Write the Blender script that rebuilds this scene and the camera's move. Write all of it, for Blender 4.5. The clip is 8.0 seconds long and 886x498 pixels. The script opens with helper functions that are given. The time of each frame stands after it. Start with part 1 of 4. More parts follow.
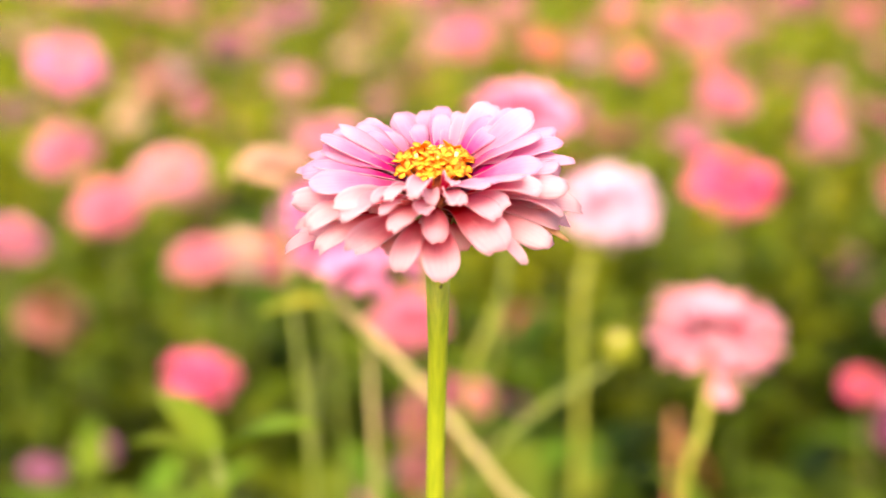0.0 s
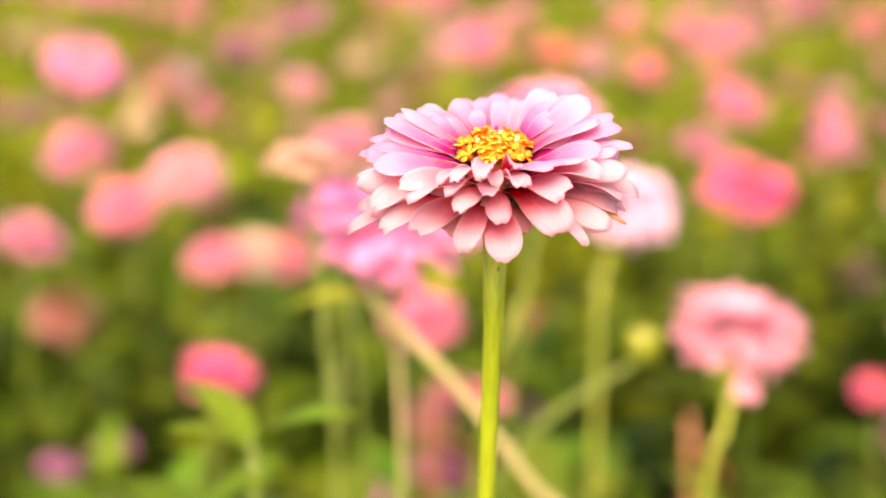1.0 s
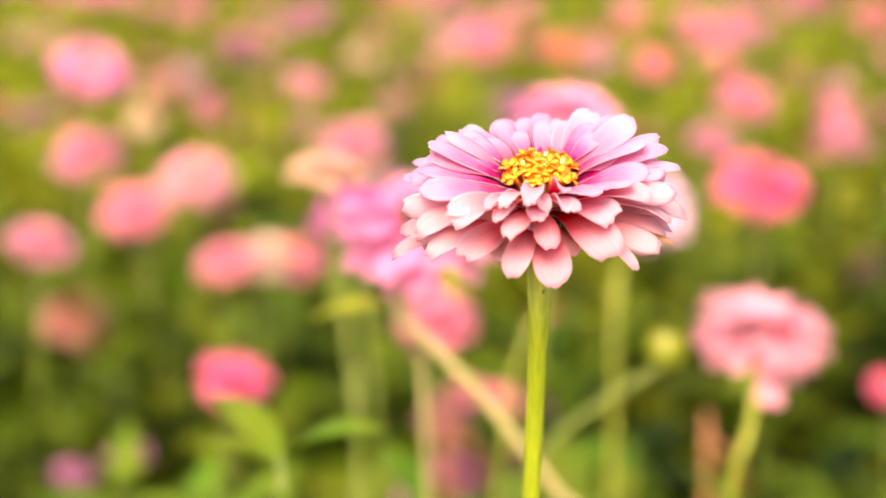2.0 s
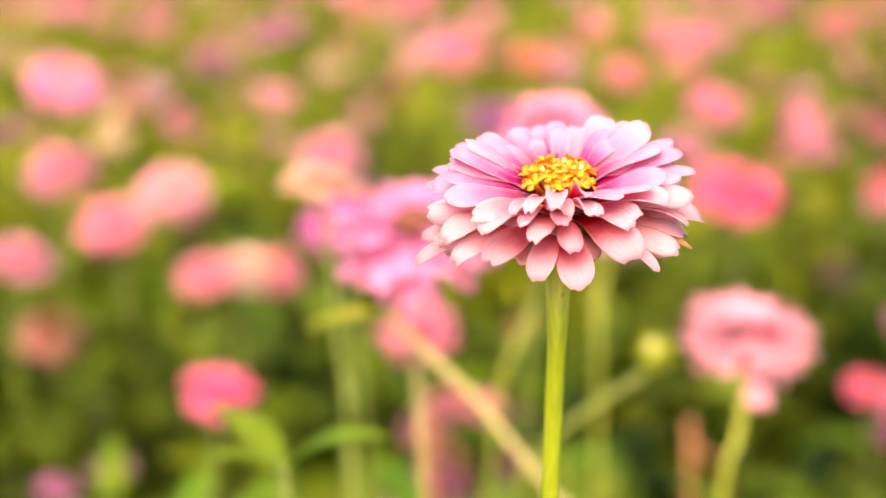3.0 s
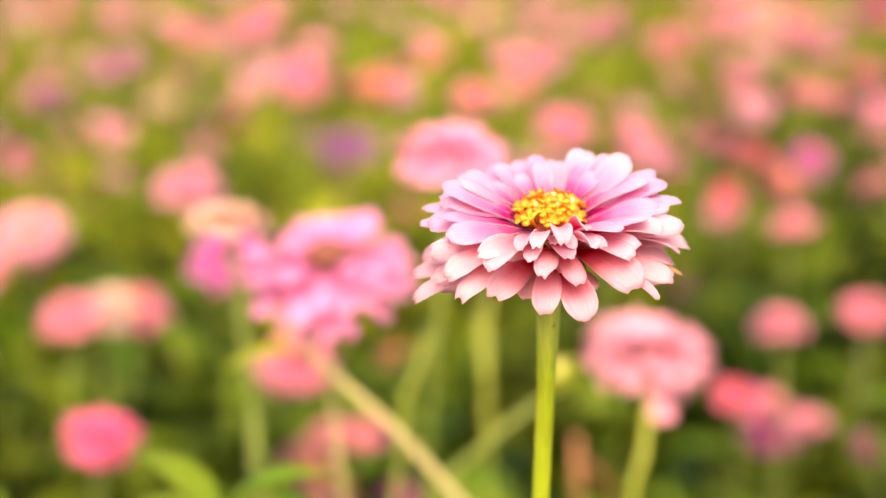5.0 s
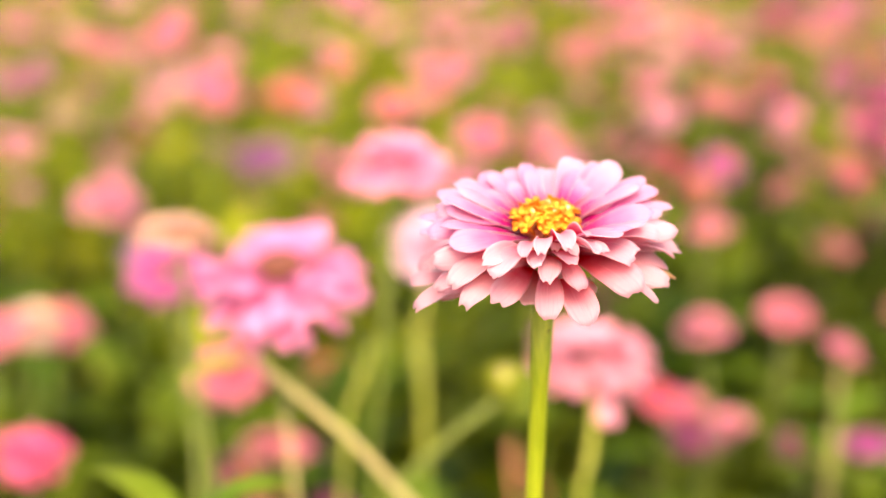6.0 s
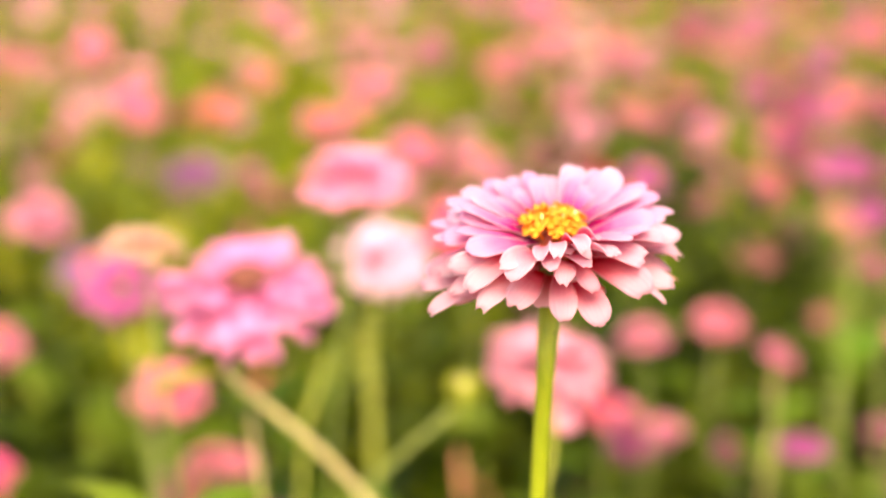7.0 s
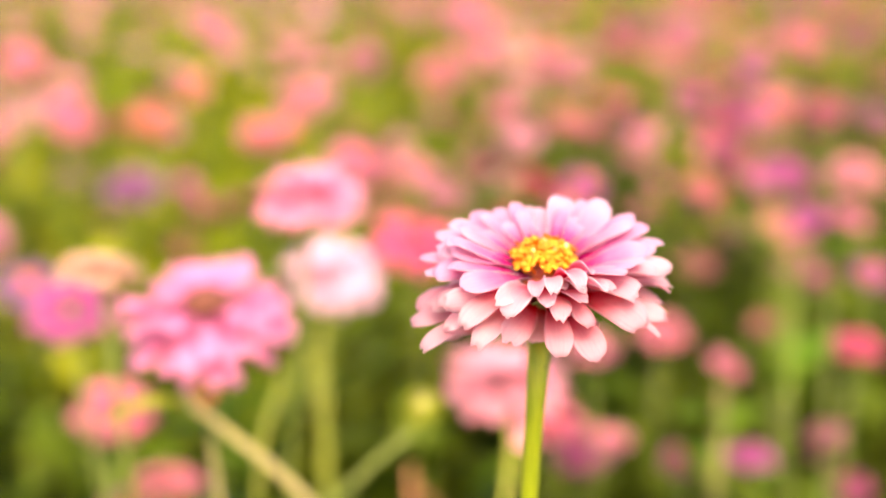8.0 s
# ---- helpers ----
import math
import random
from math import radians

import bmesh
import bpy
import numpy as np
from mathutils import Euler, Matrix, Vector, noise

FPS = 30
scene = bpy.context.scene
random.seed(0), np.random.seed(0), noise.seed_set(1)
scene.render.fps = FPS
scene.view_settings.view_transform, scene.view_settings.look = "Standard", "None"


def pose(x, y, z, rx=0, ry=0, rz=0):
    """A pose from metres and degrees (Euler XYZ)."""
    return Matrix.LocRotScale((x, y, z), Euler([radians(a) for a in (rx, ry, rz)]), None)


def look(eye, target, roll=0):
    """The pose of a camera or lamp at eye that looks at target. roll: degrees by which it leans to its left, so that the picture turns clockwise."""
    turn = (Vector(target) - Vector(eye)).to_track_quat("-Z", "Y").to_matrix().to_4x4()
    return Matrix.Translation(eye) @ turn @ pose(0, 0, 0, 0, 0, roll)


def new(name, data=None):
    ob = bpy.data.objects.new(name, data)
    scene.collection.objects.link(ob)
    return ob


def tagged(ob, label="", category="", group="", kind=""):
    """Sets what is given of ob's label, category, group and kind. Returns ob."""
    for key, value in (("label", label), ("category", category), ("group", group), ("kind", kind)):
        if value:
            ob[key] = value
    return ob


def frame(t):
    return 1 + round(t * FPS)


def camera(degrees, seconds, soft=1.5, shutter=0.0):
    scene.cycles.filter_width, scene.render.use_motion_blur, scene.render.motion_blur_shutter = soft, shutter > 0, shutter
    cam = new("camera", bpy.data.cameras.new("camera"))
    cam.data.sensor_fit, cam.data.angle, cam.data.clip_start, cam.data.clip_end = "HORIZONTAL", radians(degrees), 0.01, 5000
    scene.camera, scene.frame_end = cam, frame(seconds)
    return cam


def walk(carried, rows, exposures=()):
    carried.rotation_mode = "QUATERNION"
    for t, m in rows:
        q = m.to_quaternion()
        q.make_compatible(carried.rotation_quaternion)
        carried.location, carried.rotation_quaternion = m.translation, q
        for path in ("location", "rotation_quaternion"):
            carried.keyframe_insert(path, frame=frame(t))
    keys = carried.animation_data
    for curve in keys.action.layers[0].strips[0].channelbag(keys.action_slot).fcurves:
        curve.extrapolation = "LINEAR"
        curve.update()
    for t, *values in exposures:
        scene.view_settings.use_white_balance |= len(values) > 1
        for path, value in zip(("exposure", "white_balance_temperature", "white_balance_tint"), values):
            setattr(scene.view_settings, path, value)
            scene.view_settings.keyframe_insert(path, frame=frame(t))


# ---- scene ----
cam = camera(34.5, 8.0, soft=1.5)
cam.data.dof.use_dof, cam.data.dof.focus_distance, cam.data.dof.aperture_fstop = True, 0.303, 6.0
PATH = [
    (0, (0.021, 0.028, 0.95), (-0.01, 1.958, 0.427), 0.4),
    (0.5, (0.01, 0.027, 0.951), (-0.014, 1.956, 0.422), 1.0),
    (1, (0.008, 0.02, 0.946), (-0.021, 1.953, 0.435), 0.9),
    (1.5, (0.006, 0.025, 0.95), (-0.033, 1.955, 0.429), 0.2),
    (2.8, (-0.014, 0.021, 0.952), (-0.007, 1.955, 0.44), 0.2),
    (3, (-0.015, 0.018, 0.952), (0.009, 1.953, 0.447), -0.2),
    (3.5, (-0.03, 0.018, 0.951), (0.052, 1.954, 0.455), -0.2),
    (4, (-0.044, 0.019, 0.953), (0.108, 1.952, 0.462), 0.0),
    (4.5, (-0.047, 0.018, 0.955), (0.16, 1.948, 0.474), -0.6),
    (6, (-0.076, 0.019, 0.957), (0.336, 1.92, 0.493), -0.8),
    (6.5, (-0.087, 0.014, 0.957), (0.382, 1.904, 0.502), -0.9),
    (7, (-0.101, 0.016, 0.957), (0.435, 1.891, 0.513), -0.6),
    (7.5, (-0.106, 0.015, 0.963), (0.473, 1.877, 0.52), -0.8),
    (8, (-0.113, 0.026, 0.963), (0.52, 1.872, 0.524), -0.6),
]
walk(cam, [(t, look(eye, target, roll)) for t, eye, target, roll in PATH], exposures=[(0.0, 1.97, 9050, 35), (8.0, 1.95, 9050, 35)])

# ---- light: a high hazy sun and the sky ----
SUN_UP, SUN_ROUND = 54.0, 190.0
sun_way = Vector((math.sin(radians(SUN_ROUND)) * math.cos(radians(SUN_UP)), math.cos(radians(SUN_ROUND)) * math.cos(radians(SUN_UP)), math.sin(radians(SUN_UP))))
world = bpy.data.worlds.new("sky")
scene.world = world
world.use_nodes = True
sky = world.node_tree.nodes.new("ShaderNodeTexSky")
sky.sky_type, sky.sun_disc = "NISHITA", False
sky.sun_elevation, sky.sun_rotation = radians(SUN_UP), radians(SUN_ROUND)
sky.dust_density, sky.air_density = 4.0, 1.0
world.node_tree.nodes["Background"].inputs["Strength"].default_value = 0.15
world.node_tree.links.new(sky.outputs[0], world.node_tree.nodes["Background"].inputs["Color"])
sun = new("sun", bpy.data.lights.new("sun", "SUN"))
sun.data.energy, sun.data.angle, sun.data.color = 0.64, radians(36.0), (1.0, 0.95, 0.86)
sun.matrix_world = look((0, 0, 20), Vector((0, 0, 20)) - sun_way)


# ---- materials ----
def material(name):
    m = bpy.data.materials.new(name)
    m.use_nodes = True
    m.node_tree.nodes.clear()
    return m, m.node_tree.nodes.new, m.node_tree.links.new


def ramp(add, stops):
    node = add("ShaderNodeValToRGB")
    while len(node.color_ramp.elements) < len(stops):
        node.color_ramp.elements.new(0.5)
    for e, (at, colour) in zip(node.color_ramp.elements, stops):
        e.position, e.color = at, (*colour, 1)
    return node


def thin_leaf_shader(add, link, colour, through_colour, share, rough, relief=None, gloss=0.3):
    """A thin sheet that lets part of the light through: returns its output node."""
    base = add("ShaderNodeBsdfPrincipled")
    base.inputs["Roughness"].default_value = rough
    base.inputs["Specular IOR Level"].default_value = gloss
    glow = add("ShaderNodeBsdfTranslucent")
    mix = add("ShaderNodeMixShader")
    mix.inputs[0].default_value = share
    out = add("ShaderNodeOutputMaterial")
    link(colour, base.inputs["Base Color"])
    link(through_colour, glow.inputs["Color"])
    if relief:
        link(relief, base.inputs["Normal"])
        link(relief, glow.inputs["Normal"])
    link(base.outputs[0], mix.inputs[1])
    link(glow.outputs[0], mix.inputs[2])
    link(mix.outputs[0], out.inputs[0])


def petal_material(name, root, middle, tip, share=0.4):
    """Pigment deep at the petal's root and pale at its tip, with fine veins along it; the root is also darkened for the
    shade between rays.
    """
    m, add, link = material(name)
    uv, apart = add("ShaderNodeUVMap"), add("ShaderNodeSeparateXYZ")
    uv.uv_map = "petal"
    link(uv.outputs[0], apart.inputs[0])
    info, wobble = add("ShaderNodeObjectInfo"), add("ShaderNodeTexNoise")
    coords = add("ShaderNodeTexCoord")
    wobble.inputs["Scale"].default_value = 160
    link(coords.outputs["Object"], wobble.inputs["Vector"])
    shift = add("ShaderNodeMath")
    shift.operation = "MULTIPLY_ADD"
    shift.inputs[1].default_value, shift.inputs[2].default_value = 0.22, -0.11
    link(wobble.outputs[0], shift.inputs[0])
    along = add("ShaderNodeMath")
    along.operation = "ADD"
    link(apart.outputs[0], along.inputs[0])
    link(shift.outputs[0], along.inputs[1])
    # first stop: root pigment darkened to 0.6, painting in the crimson shade
    tones = ramp(add, ((0.11, tuple(0.6 * c for c in root)), (0.32, root), (0.56, middle), (0.86, tip)))
    link(along.outputs[0], tones.inputs[0])
    stretch = add("ShaderNodeMapping")
    stretch.inputs["Scale"].default_value = (1.2, 9.0, 1.0)
    link(uv.outputs[0], stretch.inputs[0])
    veins = add("ShaderNodeTexNoise")
    veins.inputs["Scale"].default_value, veins.inputs["Detail"].default_value = 2.2, 3.0
    link(stretch.outputs[0], veins.inputs["Vector"])
    shade = ramp(add, ((0.3, (0.92, 0.82, 0.86)), (0.7, (1.0, 1.0, 1.0))))
    link(veins.outputs[0], shade.inputs[0])
    veined = add("ShaderNodeMixRGB")
    veined.blend_type = "MULTIPLY"
    veined.inputs[0].default_value = 0.8
    link(tones.outputs[0], veined.inputs[1])
    link(shade.outputs[0], veined.inputs[2])
    across, margin, share_of = add("ShaderNodeMath"), add("ShaderNodeMath"), add("ShaderNodeMath")
    across.operation, margin.operation, share_of.operation = "MULTIPLY_ADD", "ABSOLUTE", "POWER"
    across.inputs[1].default_value, across.inputs[2].default_value, share_of.inputs[1].default_value = 2.0, -1.0, 7.0
    link(apart.outputs[1], across.inputs[0])
    link(across.outputs[0], margin.inputs[0])
    link(margin.outputs[0], share_of.inputs[0])
    rim, weak = add("ShaderNodeMixRGB"), add("ShaderNodeMath")
    weak.operation, weak.inputs[1].default_value = "MULTIPLY", 0.45
    link(share_of.outputs[0], weak.inputs[0])
    link(weak.outputs[0], rim.inputs[0])
    link(veined.outputs[0], rim.inputs[1])
    rim.inputs[2].default_value = (0.84, 0.70, 0.76, 1)
    hue = add("ShaderNodeHueSaturation")
    vary = add("ShaderNodeMath")
    vary.operation = "MULTIPLY_ADD"
    vary.inputs[1].default_value, vary.inputs[2].default_value = 0.5, 0.75
    link(info.outputs["Random"], vary.inputs[0])
    link(vary.outputs[0], hue.inputs["Saturation"])
    link(rim.outputs[0], hue.inputs["Color"])
    bump = add("ShaderNodeBump")
    bump.inputs["Strength"].default_value, bump.inputs["Distance"].default_value = 0.35, 0.0006
    link(veins.outputs[0], bump.inputs["Height"])
    deep = add("ShaderNodeHueSaturation")
    deep.inputs["Saturation"].default_value = 1.35
    link(hue.outputs[0], deep.inputs["Color"])
    thin_leaf_shader(add, link, hue.outputs[0], deep.outputs[0], share, 0.6, bump.outputs[0])
    return m


def field_petal_material():
    """Petals of the field: each bloom carries its own colour."""
    m, add, link = material("field petal")
    info, uv, apart = add("ShaderNodeObjectInfo"), add("ShaderNodeUVMap"), add("ShaderNodeSeparateXYZ")
    uv.uv_map = "petal"
    link(uv.outputs[0], apart.inputs[0])
    tones = ramp(add, ((0.1, (0.66, 0.42, 0.52)), (0.6, (0.98, 0.95, 0.96)), (1.0, (1.0, 1.0, 1.0))))
    link(apart.outputs[0], tones.inputs[0])
    tinted = add("ShaderNodeMixRGB")
    tinted.blend_type = "MULTIPLY"
    tinted.inputs[0].default_value = 1.0
    link(info.outputs["Color"], tinted.inputs[1])
    link(tones.outputs[0], tinted.inputs[2])
    geo, hue, vary = add("ShaderNodeNewGeometry"), add("ShaderNodeHueSaturation"), add("ShaderNodeMath")
    vary.operation = "MULTIPLY_ADD"
    vary.inputs[1].default_value, vary.inputs[2].default_value = 0.62, 0.66
    link(geo.outputs["Random Per Island"], vary.inputs[0])
    link(vary.outputs[0], hue.inputs["Value"])
    edge, pale = add("ShaderNodeMapRange"), add("ShaderNodeMixRGB")
    edge.inputs["From Min"].default_value, edge.inputs["From Max"].default_value, edge.inputs["To Max"].default_value = 0.6, 1.0, 0.14
    link(apart.outputs[0], edge.inputs["Value"])
    link(edge.outputs[0], pale.inputs[0])
    link(tinted.outputs[0], pale.inputs[1])
    pale.inputs[2].default_value = (0.90, 0.78, 0.80, 1)
    link(pale.outputs[0], hue.inputs["Color"])
    thin_leaf_shader(add, link, hue.outputs[0], hue.outputs[0], 0.4, 0.6)
    return m


def far_petal_material(name, stops):
    """Far blooms in one mesh: colours that change from bloom to bloom."""
    m, add, link = material(name)
    geo = add("ShaderNodeNewGeometry")
    tones = ramp(add, stops)
    link(geo.outputs["Random Per Island"], tones.inputs[0])
    thin_leaf_shader(add, link, tones.outputs[0], tones.outputs[0], 0.4, 0.6)
    return m


def leaf_material(name, dark, light, share, scale=30.0):
    m, add, link = material(name)
    geo, coords, blotch = add("ShaderNodeNewGeometry"), add("ShaderNodeTexCoord"), add("ShaderNodeTexNoise")
    blotch.inputs["Scale"].default_value = scale
    link(coords.outputs["Object"], blotch.inputs["Vector"])
    both = add("ShaderNodeMath")
    both.operation = "MULTIPLY_ADD"
    both.inputs[1].default_value = 0.4
    link(geo.outputs["Random Per Island"], both.inputs[0])
    half = add("ShaderNodeMath")
    half.operation = "MULTIPLY"
    half.inputs[1].default_value = 0.75
    link(blotch.outputs[0], half.inputs[0])
    link(half.outputs[0], both.inputs[2])
    tones = ramp(add, ((0.36, dark), (0.78, light)))
    link(both.outputs[0], tones.inputs[0])
    bump = add("ShaderNodeBump")
    bump.inputs["Strength"].default_value, bump.inputs["Distance"].default_value = 0.3, 0.001
    link(blotch.outputs[0], bump.inputs["Height"])
    patch, hue, turn = add("ShaderNodeTexNoise"), add("ShaderNodeHueSaturation"), add("ShaderNodeMath")
    patch.inputs["Scale"].default_value = scale * 0.45
    link(coords.outputs["Object"], patch.inputs["Vector"])
    turn.operation = "MULTIPLY_ADD"
    turn.inputs[1].default_value, turn.inputs[2].default_value = 0.16, 0.422
    link(patch.outputs[0], turn.inputs[0])
    link(turn.outputs[0], hue.inputs["Hue"])
    link(tones.outputs[0], hue.inputs["Color"])
    thin_leaf_shader(add, link, hue.outputs[0], hue.outputs[0], share, 0.6, bump.outputs[0], 0.15)
    return m


def stem_material(name, low, high):
    """Ribbed, slightly hairy green stem."""
    m, add, link = material(name)
    coords, stretch, fibre = add("ShaderNodeTexCoord"), add("ShaderNodeMapping"), add("ShaderNodeTexNoise")
    stretch.inputs["Scale"].default_value = (900, 900, 25)
    link(coords.outputs["Object"], stretch.inputs[0])
    fibre.inputs["Scale"].default_value, fibre.inputs["Detail"].default_value = 1.0, 3.0
    link(stretch.outputs[0], fibre.inputs["Vector"])
    tones = ramp(add, ((0.3, low), (0.7, high)))
    link(fibre.outputs[0], tones.inputs[0])
    bump = add("ShaderNodeBump")
    bump.inputs["Strength"].default_value, bump.inputs["Distance"].default_value = 0.5, 0.0004
    link(fibre.outputs[0], bump.inputs["Height"])
    base, out = add("ShaderNodeBsdfPrincipled"), add("ShaderNodeOutputMaterial")
    base.inputs["Roughness"].default_value, base.inputs["Sheen Weight"].default_value = 0.55, 0.0
    base.inputs["Subsurface Weight"].default_value = 0.1
    base.inputs["Subsurface Radius"].default_value = (0.002, 0.002, 0.0006)
    link(tones.outputs[0], base.inputs["Base Color"])
    link(bump.outputs[0], base.inputs["Normal"])
    link(base.outputs[0], out.inputs[0])
    return m


def mottled(name, a, b, scale, rough=0.7, depth=0.0005):
    m, add, link = material(name)
    coords, spots = add("ShaderNodeTexCoord"), add("ShaderNodeTexNoise")
    spots.inputs["Scale"].default_value, spots.inputs["Detail"].default_value = scale, 6.0
    link(coords.outputs["Object"], spots.inputs["Vector"])
    tones = ramp(add, ((0.35, a), (0.65, b)))
    link(spots.outputs[0], tones.inputs[0])
    bump = add("ShaderNodeBump")
    bump.inputs["Strength"].default_value, bump.inputs["Distance"].default_value = 0.6, depth
    link(spots.outputs[0], bump.inputs["Height"])
    base, out = add("ShaderNodeBsdfPrincipled"), add("ShaderNodeOutputMaterial")
    base.inputs["Roughness"].default_value = rough
    link(tones.outputs[0], base.inputs["Base Color"])
    link(bump.outputs[0], base.inputs["Normal"])
    link(base.outputs[0], out.inputs[0])
    return m


PETAL_UP = petal_material("petal upper side", (0.67, 0.12, 0.31), (0.73, 0.34, 0.59), (0.77, 0.57, 0.74), 0.60)
PETAL_MID = petal_material("middle petal, upper side", (0.64, 0.03, 0.06), (0.80, 0.33, 0.43), (0.82, 0.64, 0.70), 0.60)
PETAL_DOWN = petal_material("petal lower side", (0.70, 0.07, 0.12), (0.80, 0.26, 0.33), (0.83, 0.48, 0.54), 0.66)
PETAL_OLD = petal_material("older petal, upper side", (0.78, 0.06, 0.07), (0.86, 0.33, 0.38), (0.85, 0.63, 0.68), 0.64)
FIELD_PETAL = field_petal_material()
FAR_PETAL = far_petal_material("far petal", ((0.0, (0.82, 0.27, 0.40)), (0.3, (0.82, 0.38, 0.49)), (0.55, (0.78, 0.22, 0.33)), (0.75, (0.70, 0.18, 0.38)), (0.9, (0.84, 0.48, 0.50)), (1.0, (0.5, 0.2, 0.42))))
FAR_ROSE_PETAL = far_petal_material("far rose petal", ((0.0, (0.66, 0.15, 0.26)), (0.3, (0.70, 0.24, 0.34)), (0.5, (0.52, 0.09, 0.25)), (0.7, (0.66, 0.13, 0.19)), (0.9, (0.74, 0.34, 0.42)), (1.0, (0.36, 0.12, 0.20))))
FLORET = mottled("yellow floret", (0.88, 0.22, 0.008), (0.90, 0.36, 0.02), 260)
POLLEN = mottled("pale anther", (0.84, 0.55, 0.20), (0.88, 0.66, 0.34), 900)
FLORET_BUD = mottled("floret bud", (0.82, 0.38, 0.16), (0.88, 0.56, 0.36), 700)
CORE = mottled("russet disc", (0.24, 0.03, 0.02), (0.46, 0.12, 0.03), 700)
WILTED = mottled("tan withered petal", (0.26, 0.13, 0.05), (0.48, 0.27, 0.12), 400)
SPENT = mottled("brown disc", (0.08, 0.022, 0.012), (0.20, 0.065, 0.025), 500)
BRACT = mottled("green bract", (0.10, 0.17, 0.03), (0.20, 0.28, 0.06), 250)
STEM = stem_material("zinnia stem", (0.18, 0.295, 0.008), (0.31, 0.42, 0.018))
FIELD_STEM = stem_material("field stem", (0.10, 0.18, 0.02), (0.21, 0.30, 0.05))
BRIGHT_STEM = stem_material("bright field stem", (0.21, 0.30, 0.025), (0.36, 0.43, 0.06))
DRY_STEM = stem_material("tan stem", (0.26, 0.26, 0.08), (0.41, 0.38, 0.15))
DRY_BROWN = stem_material("dry stalk", (0.24, 0.10, 0.03), (0.42, 0.20, 0.07))
LEAF = leaf_material("zinnia leaf", (0.03, 0.08, 0.008), (0.12, 0.22, 0.018), 0.45)
BRIGHT_LEAF = leaf_material("young zinnia leaf", (0.04, 0.115, 0.008), (0.14, 0.27, 0.018), 0.45)
PALE_LEAF = leaf_material("pale leaf", (0.17, 0.28, 0.02), (0.38, 0.46, 0.05), 0.45)
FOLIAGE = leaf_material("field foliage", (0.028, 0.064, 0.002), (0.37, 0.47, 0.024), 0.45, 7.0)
# FOLIAGE again in darker greens: the shade between plants is put into the colour
SHADED_FOLIAGE = leaf_material("shaded foliage", (0.009, 0.026, 0.002), (0.10, 0.182, 0.006), 0.42, 9.0)
SCAR = mottled("stem scar", (0.10, 0.14, 0.015), (0.18, 0.24, 0.03), 900)
SOIL = mottled("dry soil", (0.03, 0.022, 0.014), (0.08, 0.058, 0.036), 14, 0.95, 0.02)


# ---- building helpers ----
def part(name, bm, mats, parent=None, label=""):
    """Links a bmesh as one mesh object under a thing or a part."""
    data = bpy.data.meshes.new(name)
    bm.to_mesh(data)
    bm.free()
    for m in mats if isinstance(mats, (list, tuple)) else [mats]:
        data.materials.append(m)
    return placed(name, data, parent, label=label)


def placed(name, data, parent=None, m=None, label=""):
    """One more object on a mesh that exists already."""
    ob = new(name, data)
    if parent:
        ob.parent = parent
    if m is not None:
        ob.matrix_basis = m
    return tagged(ob, label)


def mesh_of(bm, name, mats):
    data = bpy.data.meshes.new(name)
    bm.to_mesh(data)
    bm.free()
    for m in mats:
        data.materials.append(m)
    return data


def smoothstep(a, b, x):
    x = min(1.0, max(0.0, (x - a) / (b - a)))
    return x * x * (3 - 2 * x)


